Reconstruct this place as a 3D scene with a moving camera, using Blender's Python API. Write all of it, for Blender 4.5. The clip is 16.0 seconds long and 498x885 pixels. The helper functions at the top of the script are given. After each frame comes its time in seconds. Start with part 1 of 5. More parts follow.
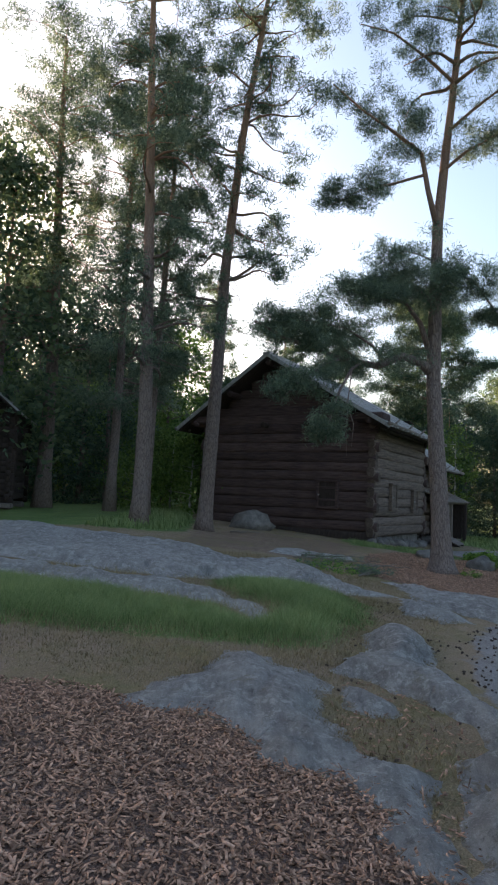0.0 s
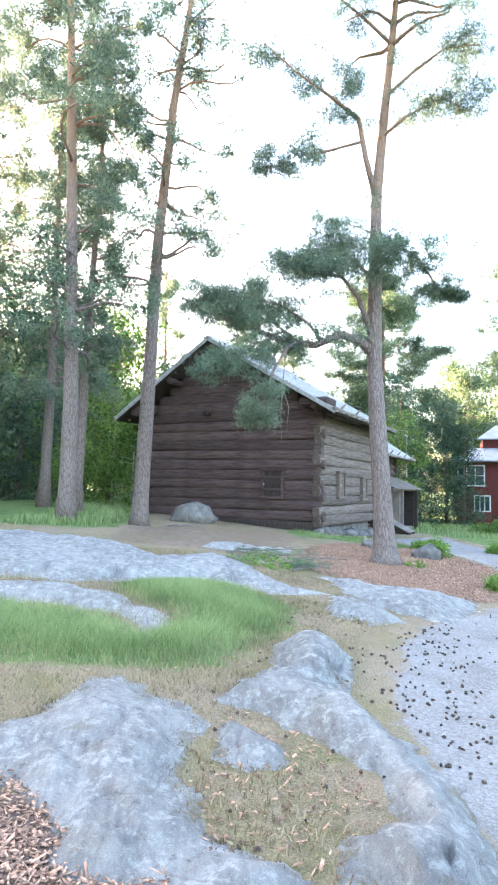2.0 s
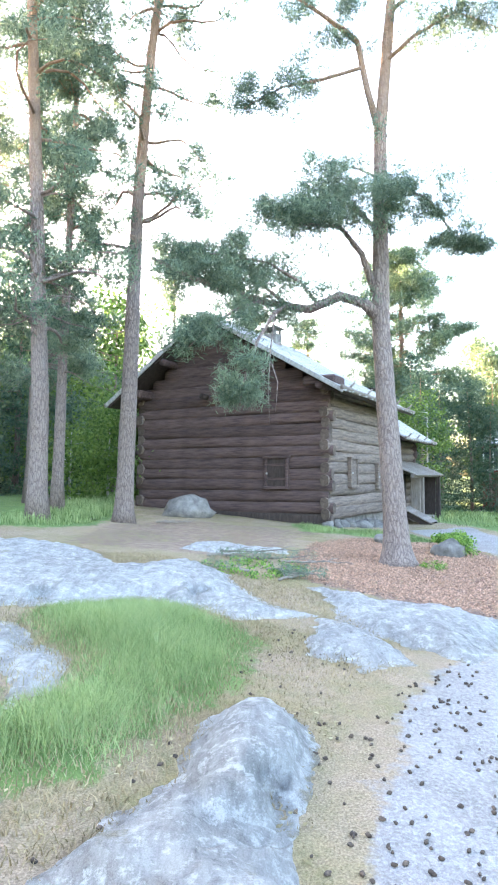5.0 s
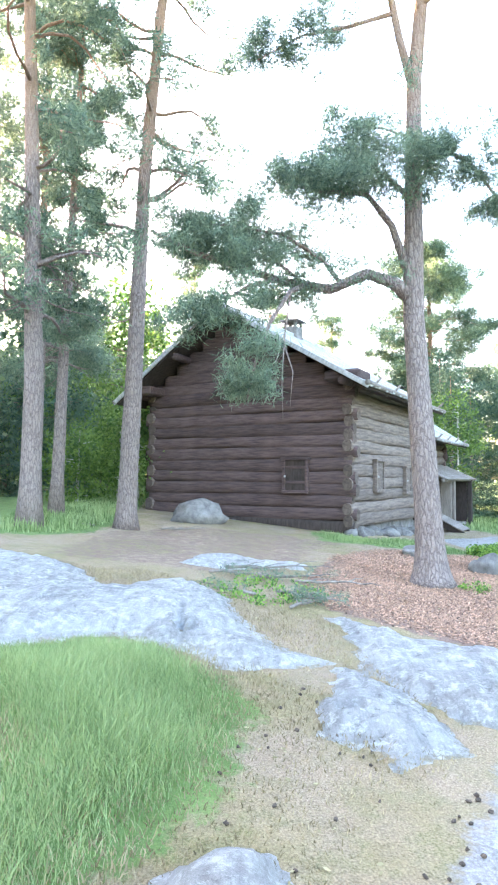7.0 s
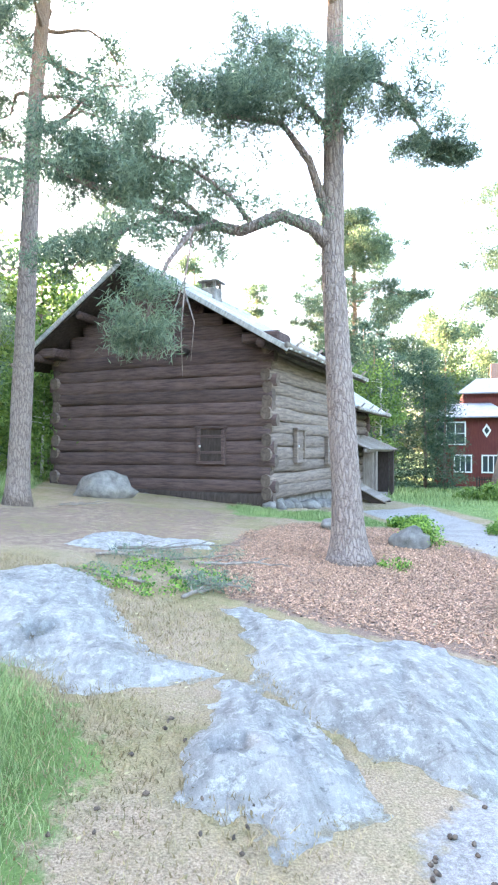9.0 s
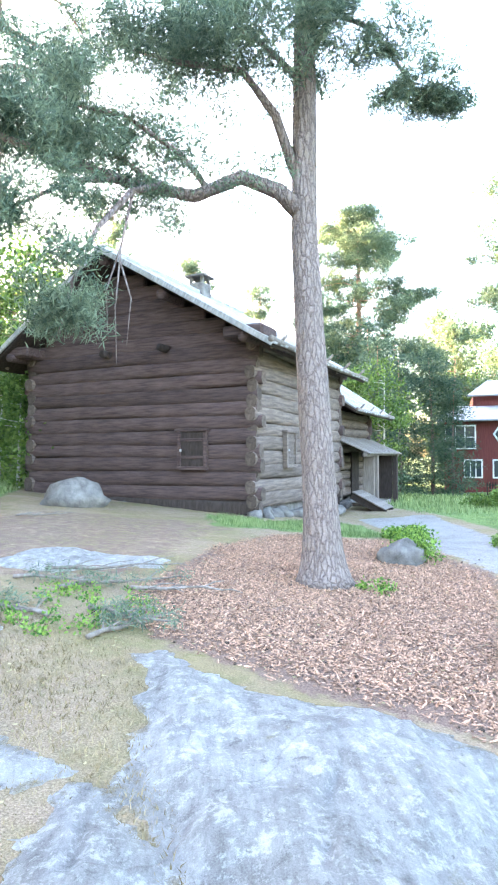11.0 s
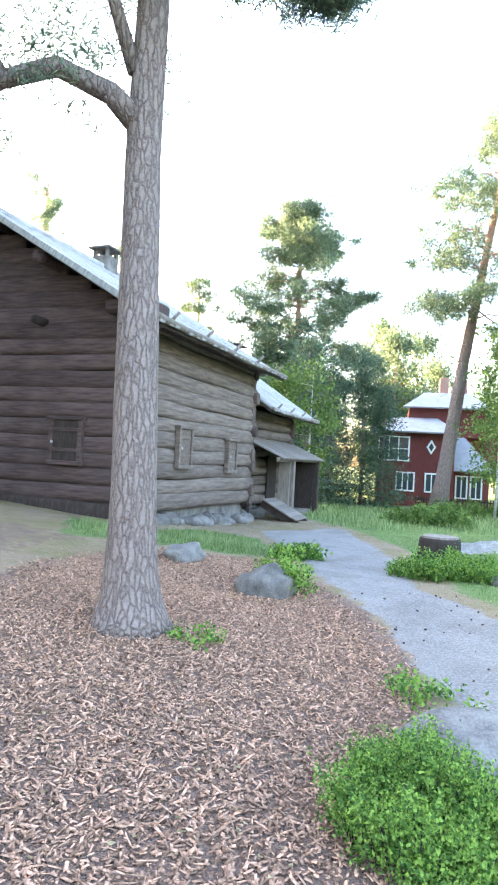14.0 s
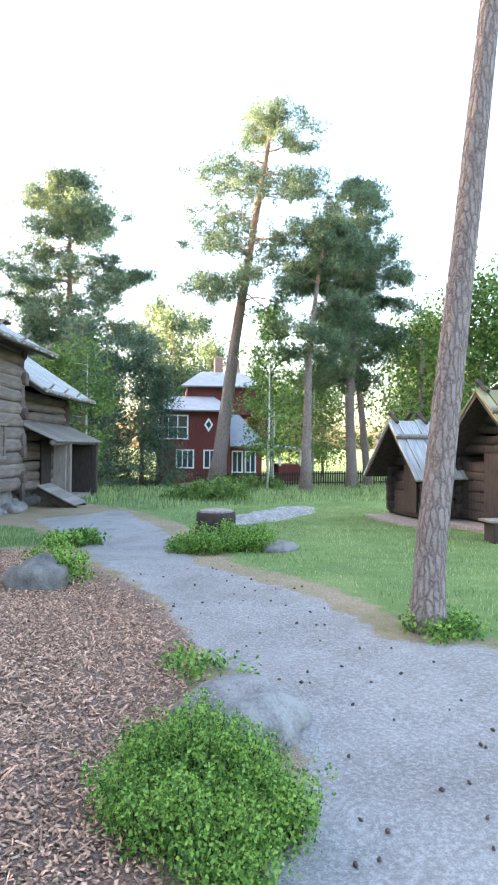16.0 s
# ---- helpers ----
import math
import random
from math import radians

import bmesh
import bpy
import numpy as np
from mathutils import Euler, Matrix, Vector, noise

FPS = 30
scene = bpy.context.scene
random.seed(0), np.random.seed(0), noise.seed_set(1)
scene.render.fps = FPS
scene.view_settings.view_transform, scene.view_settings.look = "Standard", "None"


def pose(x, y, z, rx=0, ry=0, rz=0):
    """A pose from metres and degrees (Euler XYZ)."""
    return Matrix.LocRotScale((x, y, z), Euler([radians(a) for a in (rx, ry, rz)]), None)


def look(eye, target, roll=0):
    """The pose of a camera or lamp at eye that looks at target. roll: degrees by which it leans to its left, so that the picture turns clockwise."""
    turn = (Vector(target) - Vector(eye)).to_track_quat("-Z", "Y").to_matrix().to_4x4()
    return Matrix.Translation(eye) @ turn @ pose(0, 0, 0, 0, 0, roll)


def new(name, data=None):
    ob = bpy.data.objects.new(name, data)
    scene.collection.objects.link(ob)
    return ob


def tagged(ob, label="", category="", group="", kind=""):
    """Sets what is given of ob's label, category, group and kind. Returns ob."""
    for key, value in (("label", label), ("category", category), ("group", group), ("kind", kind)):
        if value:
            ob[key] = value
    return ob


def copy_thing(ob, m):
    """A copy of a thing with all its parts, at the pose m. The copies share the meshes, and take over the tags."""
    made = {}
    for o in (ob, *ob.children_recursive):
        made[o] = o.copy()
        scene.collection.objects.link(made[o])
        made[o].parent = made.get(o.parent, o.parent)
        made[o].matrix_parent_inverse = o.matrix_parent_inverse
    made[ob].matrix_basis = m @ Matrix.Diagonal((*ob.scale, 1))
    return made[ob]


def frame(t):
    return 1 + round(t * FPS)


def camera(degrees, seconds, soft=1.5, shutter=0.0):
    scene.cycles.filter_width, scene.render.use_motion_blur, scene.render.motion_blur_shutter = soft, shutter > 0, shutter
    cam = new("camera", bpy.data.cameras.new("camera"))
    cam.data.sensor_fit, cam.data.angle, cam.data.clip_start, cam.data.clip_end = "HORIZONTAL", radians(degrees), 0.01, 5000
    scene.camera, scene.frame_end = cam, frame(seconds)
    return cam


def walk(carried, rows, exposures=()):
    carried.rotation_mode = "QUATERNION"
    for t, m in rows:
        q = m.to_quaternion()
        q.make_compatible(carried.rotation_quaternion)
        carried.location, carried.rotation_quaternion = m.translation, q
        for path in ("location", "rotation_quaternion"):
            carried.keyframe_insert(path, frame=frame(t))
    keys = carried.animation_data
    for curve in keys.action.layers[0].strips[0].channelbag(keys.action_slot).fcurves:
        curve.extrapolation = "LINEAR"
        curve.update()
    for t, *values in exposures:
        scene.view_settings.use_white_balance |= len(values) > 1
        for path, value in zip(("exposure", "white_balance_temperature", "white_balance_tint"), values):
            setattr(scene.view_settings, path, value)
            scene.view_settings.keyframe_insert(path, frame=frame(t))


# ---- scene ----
cam = camera(43.4, 16.0, soft=2.1)
METRES, EYE, TILT, LEAN, TURN = 10.0, 1.42, 4.7, -2.5, 0.0
ROWS = [
    (0.0, 0.0, 0.0, 0.0, -0.0, 0.0, 0.0),
    (0.5, 0.0146, 0.0282, -0.0044, -5.29, -0.44, 1.14),
    (1.0, 0.0359, 0.052, -0.0081, -4.43, -2.06, 0.98),
    (1.5, 0.0501, 0.0756, -0.0112, -2.7, -2.15, 2.13),
    (2.0, 0.065, 0.0995, -0.0118, -3.61, -0.8, 1.06),
    (2.5, 0.0871, 0.1253, -0.0147, -2.21, -2.46, 0.27),
    (3.0, 0.1023, 0.1565, -0.018, -3.81, -1.29, 1.12),
    (3.5, 0.1153, 0.1854, -0.0207, -3.48, -1.65, 3.26),
    (4.0, 0.1331, 0.221, -0.0232, -2.05, -1.46, 1.89),
    (6.5, 0.1532, 0.3943, -0.0324, -0.69, -2.34, 3.41),
    (7.0, 0.1667, 0.4328, -0.0352, 0.62, -1.58, 2.11),
    (7.5, 0.1779, 0.4627, -0.0393, -3.37, -1.04, 2.01),
    (8.0, 0.188, 0.4915, -0.0413, -7.93, -2.68, 1.91),
    (8.5, 0.1997, 0.5191, -0.0478, -6.67, -3.18, 1.17),
    (9.0, 0.2068, 0.5472, -0.053, -5.9, -4.31, 1.77),
    (9.5, 0.2201, 0.5728, -0.0589, -6.41, -2.36, 2.65),
    (12.0, 0.3397, 0.7377, -0.0818, 0.13, -4.22, -0.09),
    (12.5, 0.3679, 0.7703, -0.0863, 2.92, -4.13, -1.55),
    (13.0, 0.3935, 0.7994, -0.0897, -1.13, -3.92, -0.57),
    (13.5, 0.4151, 0.8245, -0.0908, -7.33, -2.59, -0.73),
    (14.0, 0.4358, 0.8462, -0.0955, -9.23, -3.49, -1.48),
    (14.5, 0.4421, 0.8543, -0.096, -15.46, -3.78, -0.99),
    (15.0, 0.444, 0.8569, -0.0968, -20.55, -4.14, -0.63),
    (15.5, 0.4461, 0.8566, -0.0969, -24.69, -4.41, -1.44),
    (16.0, 0.45, 0.8562, -0.0974, -29.13, -4.93, -0.69),
]
walk(cam, [(t, pose(0, 0, EYE, TILT, LEAN, TURN) @ pose(METRES * x, METRES * y, METRES * z, 90 + pitch, roll, yaw)) for t, x, y, z, yaw, pitch, roll in ROWS],
     exposures=[(t, s, 6020, 16) for t, s in ((0.0, 1.88), (0.5, 3.05), (1.0, 3.95), (1.5, 4.35), (4.0, 4.68), (7.0, 5.0), (9.5, 4.95), (12.0, 5.15), (13.0, 5.15), (13.5, 4.55), (14.0, 4.6), (15.0, 4.55), (16.0, 4.2))])

# ---- light: pale evening sky, low sun behind the woods ----
SUN_ELEV, SUN_AZ = 9.0, -42.0   # degrees; azimuth clockwise from +y
world = bpy.data.worlds.new("evening_sky")
scene.world = world
world.use_nodes = True
wn = world.node_tree
sky = wn.nodes.new("ShaderNodeTexSky")
sky.sky_type = "NISHITA"
sky.sun_disc = False
sky.sun_elevation, sky.sun_rotation = radians(SUN_ELEV), radians(SUN_AZ)
sky.air_density, sky.dust_density, sky.ozone_density = 1.0, 4.0, 1.0
wn.links.new(sky.outputs["Color"], wn.nodes["Background"].inputs["Color"])
wn.nodes["Background"].inputs["Strength"].default_value = 0.15
sun = new("sun", bpy.data.lights.new("sun", "SUN"))
sun.data.energy, sun.data.angle, sun.data.color = 4.5, radians(0.6), (1.0, 0.74, 0.42)
sa, se = radians(SUN_AZ), radians(SUN_ELEV)
sun.matrix_world = look((math.sin(sa) * 90, math.cos(sa) * 90, math.tan(se) * 90), (0, 0, 0))

# ---- materials ----
def material(name, rough=0.85, metal=0.0):
    m = bpy.data.materials.new(name)
    m.use_nodes = True
    b = m.node_tree.nodes["Principled BSDF"]
    b.inputs["Roughness"].default_value, b.inputs["Metallic"].default_value = rough, metal
    b.inputs["Specular IOR Level"].default_value = 0.25
    return m, m.node_tree.nodes, m.node_tree.links, b


def noise_node(n, l, scale, detail=4, rough=0.55, stretch=None, source="Object"):
    tc = n.new("ShaderNodeTexCoord")
    mp = n.new("ShaderNodeMapping")
    mp.inputs["Scale"].default_value = stretch or (1, 1, 1)
    if source == "World":
        geo = n.new("ShaderNodeNewGeometry")
        l.new(geo.outputs["Position"], mp.inputs["Vector"])
    else:
        l.new(tc.outputs[source], mp.inputs["Vector"])
    t = n.new("ShaderNodeTexNoise")
    t.inputs["Scale"].default_value, t.inputs["Detail"].default_value, t.inputs["Roughness"].default_value = scale, detail, rough
    l.new(mp.outputs["Vector"], t.inputs["Vector"])
    return t.outputs["Fac"]


def ramp(n, l, fac, stops):
    r = n.new("ShaderNodeValToRGB")
    e = r.color_ramp.elements
    while len(e) < len(stops):
        e.new(0.5)
    for k, (p, c) in zip(e, stops):
        k.position, k.color = p, (*c, 1) if len(c) == 3 else c
    l.new(fac, r.inputs["Fac"])
    return r.outputs["Color"]


def mix(n, l, fac, a, b, kind="MIX"):
    x = n.new("ShaderNodeMix")
    x.data_type, x.blend_type = "RGBA", kind
    for key, v in ((0, fac), (6, a), (7, b)):
        if isinstance(v, (int, float)):
            x.inputs[key].default_value = v
        elif isinstance(v, tuple):
            x.inputs[key].default_value = (*v, 1)
        else:
            l.new(v, x.inputs[key])
    return x.outputs[2]


def maths(n, l, op, a, b=0.0, clamp=False):
    x = n.new("ShaderNodeMath")
    x.operation, x.use_clamp = op, clamp
    for key, v in ((0, a), (1, b)):
        if isinstance(v, (int, float)):
            x.inputs[key].default_value = v
        else:
            l.new(v, x.inputs[key])
    return x.outputs[0]


def bump(n, l, b, height, strength, distance):
    x = n.new("ShaderNodeBump")
    x.inputs["Strength"].default_value, x.inputs["Distance"].default_value = strength, distance
    l.new(height, x.inputs["Height"])
    l.new(x.outputs["Normal"], b.inputs["Normal"])


def varied(name, dark, light, scale=6.0, stretch=None, rough=0.85, relief=0.01, spread=0.25, island=False, fine=60.0, source="Object"):
    """Two colours mixed by a coarse and a fine grain, with a random shift from piece to piece."""
    m, n, l, b = material(name, rough)
    coarse = noise_node(n, l, scale, 5, 0.6, stretch, source)
    grain = noise_node(n, l, fine, 3, 0.6, stretch, source)
    f = maths(n, l, "ADD", maths(n, l, "MULTIPLY", coarse, 0.65), maths(n, l, "MULTIPLY", grain, 0.35))
    c = ramp(n, l, f, [(0.33, dark), (0.67, light)])
    if island:
        geo = n.new("ShaderNodeNewGeometry")
        rnd = geo.outputs["Random Per Island"]
    else:
        rnd = n.new("ShaderNodeObjectInfo").outputs["Random"]
    v = maths(n, l, "ADD", maths(n, l, "MULTIPLY", rnd, 2 * spread), 1 - spread)
    hsv = n.new("ShaderNodeHueSaturation")
    l.new(c, hsv.inputs["Color"])
    l.new(v, hsv.inputs["Value"])
    l.new(hsv.outputs["Color"], b.inputs["Base Color"])
    if relief:
        bump(n, l, b, f, 0.6, relief)
    return m


def leaf_material(name, dark, light, through_light=0.35, spread=0.35):
    m, n, l, b = material(name, 0.6)
    geo = n.new("ShaderNodeNewGeometry")
    big = noise_node(n, l, 0.9, 2, 0.5, None, "World")
    f = maths(n, l, "ADD", maths(n, l, "MULTIPLY", geo.outputs["Random Per Island"], spread * 2), maths(n, l, "SUBTRACT", big, spread))
    c = ramp(n, l, f, [(0.2, dark), (0.8, light)])
    l.new(c, b.inputs["Base Color"])
    tr = n.new("ShaderNodeBsdfTranslucent")
    l.new(c, tr.inputs["Color"])
    ms = n.new("ShaderNodeMixShader")
    ms.inputs["Fac"].default_value = through_light
    l.new(b.outputs["BSDF"], ms.inputs[1])
    l.new(tr.outputs["BSDF"], ms.inputs[2])
    l.new(ms.outputs["Shader"], n["Material Output"].inputs["Surface"])
    return m


def ground_material():
    m, n, l, b = material("forest_floor", 0.95)
    zone = n.new("ShaderNodeAttribute")
    zone.attribute_name = "zone"
    sep = n.new("ShaderNodeSeparateColor")
    l.new(zone.outputs["Color"], sep.inputs["Color"])
    edge = noise_node(n, l, 7.0, 6, 0.65)
    fine = noise_node(n, l, 90.0, 3, 0.7)
    mid = noise_node(n, l, 1.2, 7, 0.68)

    def mask(ch):
        s = maths(n, l, "ADD", sep.outputs[ch], maths(n, l, "MULTIPLY", maths(n, l, "SUBTRACT", edge, 0.5), 0.9))
        return maths(n, l, "MULTIPLY", maths(n, l, "SUBTRACT", s, 0.42), 6.0, True)

    dry = ramp(n, l, mid, [(0.3, (0.12, 0.085, 0.045)), (0.43, (0.24, 0.175, 0.085)), (0.49, (0.16, 0.145, 0.045)), (0.56, (0.27, 0.205, 0.10)), (0.70, (0.16, 0.11, 0.07))])
    dry = mix(n, l, 0.5, dry, ramp(n, l, fine, [(0.35, (0.05, 0.038, 0.019)), (0.65, (0.36, 0.28, 0.155))]))
    rust = maths(n, l, "MULTIPLY", maths(n, l, "SUBTRACT", noise_node(n, l, 0.55, 6, 0.7), 0.41), 6.0, True)
    dry = mix(n, l, maths(n, l, "MULTIPLY", rust, 0.65), dry, ramp(n, l, fine, [(0.3, (0.13, 0.085, 0.06)), (0.7, (0.46, 0.335, 0.25))]))
    chips = ramp(n, l, fine, [(0.3, (0.075, 0.046, 0.035)), (0.55, (0.21, 0.135, 0.10)), (0.75, (0.38, 0.265, 0.20))])
    gravel = ramp(n, l, noise_node(n, l, 160.0, 2, 0.8), [(0.32, (0.08, 0.066, 0.058)), (0.5, (0.21, 0.183, 0.165)), (0.68, (0.44, 0.40, 0.37))])
    gravel = mix(n, l, 0.5, gravel, ramp(n, l, noise_node(n, l, 38.0, 3, 0.75), [(0.36, (0.09, 0.077, 0.07)), (0.5, (0.22, 0.20, 0.187)), (0.64, (0.45, 0.42, 0.39))]))
    gravel = mix(n, l, 0.30, gravel, ramp(n, l, noise_node(n, l, 1.1, 8, 0.72), [(0.36, (0.15, 0.122, 0.10)), (0.5, (0.29, 0.262, 0.245)), (0.64, (0.42, 0.39, 0.37))]))
    green = ramp(n, l, mid, [(0.3, (0.07, 0.11, 0.03)), (0.55, (0.14, 0.20, 0.05)), (0.75, (0.25, 0.26, 0.10))])
    green = mix(n, l, 0.4, green, ramp(n, l, fine, [(0.35, (0.03, 0.06, 0.015)), (0.7, (0.20, 0.27, 0.08))]))
    c = mix(n, l, mask("Blue"), dry, green)
    c = mix(n, l, mask("Red"), c, chips)
    c = mix(n, l, mask("Green"), c, gravel)
    l.new(c, b.inputs["Base Color"])
    bump(n, l, b, maths(n, l, "ADD", fine, edge), 0.9, 0.03)
    return m


def granite_material():
    m, n, l, b = material("granite", 0.9)
    big = noise_node(n, l, 1.3, 7, 0.7, None, "World")
    mid = noise_node(n, l, 9.0, 10, 0.8, None, "World")
    patch = noise_node(n, l, 26.0, 6, 0.75, None, "World")
    streak = noise_node(n, l, 3.2, 8, 0.75, (4.0, 0.9, 2.0), "World")
    fine = noise_node(n, l, 150.0, 3, 0.7, None, "World")
    c = ramp(n, l, big, [(0.36, (0.19, 0.174, 0.16)), (0.5, (0.32, 0.298, 0.278)), (0.62, (0.46, 0.433, 0.405))])
    c = mix(n, l, 0.42, c, ramp(n, l, streak, [(0.38, (0.15, 0.138, 0.128)), (0.5, (0.36, 0.337, 0.315)), (0.60, (0.60, 0.57, 0.54))]))
    lich = maths(n, l, "MULTIPLY", maths(n, l, "SUBTRACT", mid, 0.525), 14.0, True)
    c = mix(n, l, maths(n, l, "MULTIPLY", lich, 0.7), c, (0.72, 0.69, 0.65))
    pale = maths(n, l, "MULTIPLY", maths(n, l, "SUBTRACT", patch, 0.56), 16.0, True)
    c = mix(n, l, maths(n, l, "MULTIPLY", pale, 0.45), c, (0.70, 0.68, 0.63))
    dark = maths(n, l, "MULTIPLY", maths(n, l, "SUBTRACT", 0.44, mid), 12.0, True)
    c = mix(n, l, maths(n, l, "MULTIPLY", dark, 0.75), c, (0.08, 0.073, 0.066))
    moss = maths(n, l, "MULTIPLY", maths(n, l, "SUBTRACT", noise_node(n, l, 2.7, 8, 0.75, None, "World"), 0.59), 12.0, True)
    c = mix(n, l, maths(n, l, "MULTIPLY", moss, 0.7), c, ramp(n, l, fine, [(0.3, (0.10, 0.085, 0.03)), (0.7, (0.31, 0.26, 0.12))]))
    rim = n.new("ShaderNodeAttribute")
    rim.attribute_name = "rim"
    wob = maths(n, l, "MULTIPLY", maths(n, l, "SUBTRACT", noise_node(n, l, 6.0, 8, 0.78, None, "World"), 0.5), 1.5)
    soil = maths(n, l, "MULTIPLY", maths(n, l, "SUBTRACT", maths(n, l, "ADD", wob, 0.05), rim.outputs["Fac"]), 9.0, True)
    c = mix(n, l, maths(n, l, "MULTIPLY", soil, 0.85), c, ramp(n, l, fine, [(0.3, (0.11, 0.08, 0.042)), (0.7, (0.33, 0.26, 0.13))]))
    vor = n.new("ShaderNodeTexVoronoi")
    vor.feature = "DISTANCE_TO_EDGE"
    vor.inputs["Scale"].default_value = 0.8
    geo = n.new("ShaderNodeNewGeometry")
    warp = mix(n, l, 0.4, geo.outputs["Position"], noise_color(n, l, 2.5), "ADD")
    l.new(warp, vor.inputs["Vector"])
    crack = maths(n, l, "MULTIPLY", maths(n, l, "SUBTRACT", 0.007, vor.outputs["Distance"]), 150.0, True)
    c = mix(n, l, maths(n, l, "MULTIPLY", crack, 0.3), c, (0.12, 0.09, 0.075))
    c = mix(n, l, 0.28, c, ramp(n, l, fine, [(0.3, (0.08, 0.075, 0.07)), (0.7, (0.52, 0.50, 0.47))]))
    l.new(c, b.inputs["Base Color"])
    height = maths(n, l, "ADD", maths(n, l, "ADD", mid, maths(n, l, "MULTIPLY", fine, 0.35)), maths(n, l, "MULTIPLY", streak, 0.9))
    bump(n, l, b, maths(n, l, "SUBTRACT", height, maths(n, l, "MULTIPLY", crack, 0.3)), 1.0, 0.10)
    return m


def noise_color(n, l, scale):
    geo = n.new("ShaderNodeNewGeometry")
    t = n.new("ShaderNodeTexNoise")
    t.inputs["Scale"].default_value = scale
    l.new(geo.outputs["Position"], t.inputs["Vector"])
    return t.outputs["Color"]


def bark_material():
    """Grey plated bark below, thin orange bark higher up a pine."""
    m, n, l, b = material("pine_bark", 0.95)
    tc = n.new("ShaderNodeTexCoord")
    mp = n.new("ShaderNodeMapping")
    mp.inputs["Scale"].default_value = (1, 1, 0.22)
    l.new(tc.outputs["Object"], mp.inputs["Vector"])
    warp = mix(n, l, 0.05, mp.outputs["Vector"], noise_color(n, l, 9.0), "ADD")
    vor = n.new("ShaderNodeTexVoronoi")
    vor.feature = "DISTANCE_TO_EDGE"
    vor.inputs["Scale"].default_value = 21.0
    l.new(warp, vor.inputs["Vector"])
    plate = maths(n, l, "MULTIPLY", vor.outputs["Distance"], 4.5, True)
    grain = noise_node(n, l, 45.0, 4, 0.7)
    grey = ramp(n, l, plate, [(0.0, (0.05, 0.031, 0.025)), (0.3, (0.13, 0.092, 0.078)), (1.0, (0.205, 0.155, 0.135))])
    grey = mix(n, l, 0.4, grey, ramp(n, l, grain, [(0.3, (0.07, 0.052, 0.044)), (0.7, (0.30, 0.25, 0.225))]))
    orange = ramp(n, l, grain, [(0.3, (0.18, 0.10, 0.065)), (0.7, (0.33, 0.205, 0.135))])
    sep = n.new("ShaderNodeSeparateXYZ")
    l.new(tc.outputs["Object"], sep.inputs["Vector"])
    hz = maths(n, l, "ADD", sep.outputs["Z"], maths(n, l, "MULTIPLY", noise_node(n, l, 2.0, 3), 3.0))
    up = maths(n, l, "MULTIPLY", maths(n, l, "SUBTRACT", hz, 8.0), 0.25, True)
    l.new(mix(n, l, up, grey, orange), b.inputs["Base Color"])
    bump(n, l, b, maths(n, l, "ADD", plate, maths(n, l, "MULTIPLY", grain, 0.5)), 0.8, 0.02)
    return m


GROUND = ground_material()
GRANITE = granite_material()
BARK = bark_material()
LOG_END = varied("cracked_log_end", (0.03, 0.021, 0.017), (0.12, 0.088, 0.07), 12.0, None, 0.95, 0.01, 0.3)
# front browner, side greyer by weathering; their brightness gap partly carries the light
LOG_FRONT = varied("shaded_brown_log", (0.026, 0.016, 0.015), (0.105, 0.067, 0.060), 3.0, (0.7, 7, 7), 0.85, 0.012, 0.22)
LOG_SIDE = varied("weathered_lit_grey_log", (0.052, 0.038, 0.031), (0.200, 0.154, 0.127), 2.5, (7, 0.7, 7), 0.9, 0.012, 0.18)
PLANK_ROOF = varied("silvery_roof_board", (0.15, 0.142, 0.135), (0.40, 0.385, 0.365), 3.0, (8, 0.8, 2), 0.8, 0.006, 0.15)
PLANK_OLD = varied("old_grey_board", (0.085, 0.067, 0.055), (0.25, 0.212, 0.18), 3.0, (8, 8, 0.8), 0.9, 0.006, 0.2)
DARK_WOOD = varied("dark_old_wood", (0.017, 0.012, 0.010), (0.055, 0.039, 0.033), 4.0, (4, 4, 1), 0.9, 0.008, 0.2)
STONE = varied("grey_field_stone", (0.06, 0.053, 0.048), (0.215, 0.195, 0.177), 5.0, None, 0.95, 0.03, 0.15)
MOSSY = varied("mossy_thatch_board", (0.10, 0.085, 0.05), (0.26, 0.23, 0.12), 2.0, None, 0.95, 0.02, 0.2)
NEEDLES = leaf_material("pine_needles", (0.065, 0.10, 0.068), (0.19, 0.235, 0.15), 0.5)
NEEDLES_FAR = leaf_material("far_needles", (0.055, 0.092, 0.055), (0.16, 0.205, 0.10), 0.5)
LEAVES = leaf_material("broad_leaves", (0.05, 0.095, 0.02), (0.16, 0.24, 0.055), 0.45)
SPRUCE = leaf_material("spruce_needles", (0.04, 0.075, 0.05), (0.12, 0.17, 0.10), 0.45)
BILBERRY = leaf_material("bilberry_leaves", (0.045, 0.11, 0.018), (0.22, 0.34, 0.06), 0.45, 0.5)
GRASS = leaf_material("grass_blades", (0.10, 0.155, 0.045), (0.31, 0.37, 0.16), 0.45)
MOSS = leaf_material("dry_moss", (0.12, 0.088, 0.04), (0.36, 0.275, 0.155), 0.3, 0.3)
STRAW = leaf_material("dry_grass", (0.16, 0.13, 0.06), (0.40, 0.33, 0.18), 0.3)
CHIP = varied("wood_chip", (0.16, 0.082, 0.05), (0.44, 0.27, 0.18), 30.0, None, 0.9, 0.0, 0.6, True)
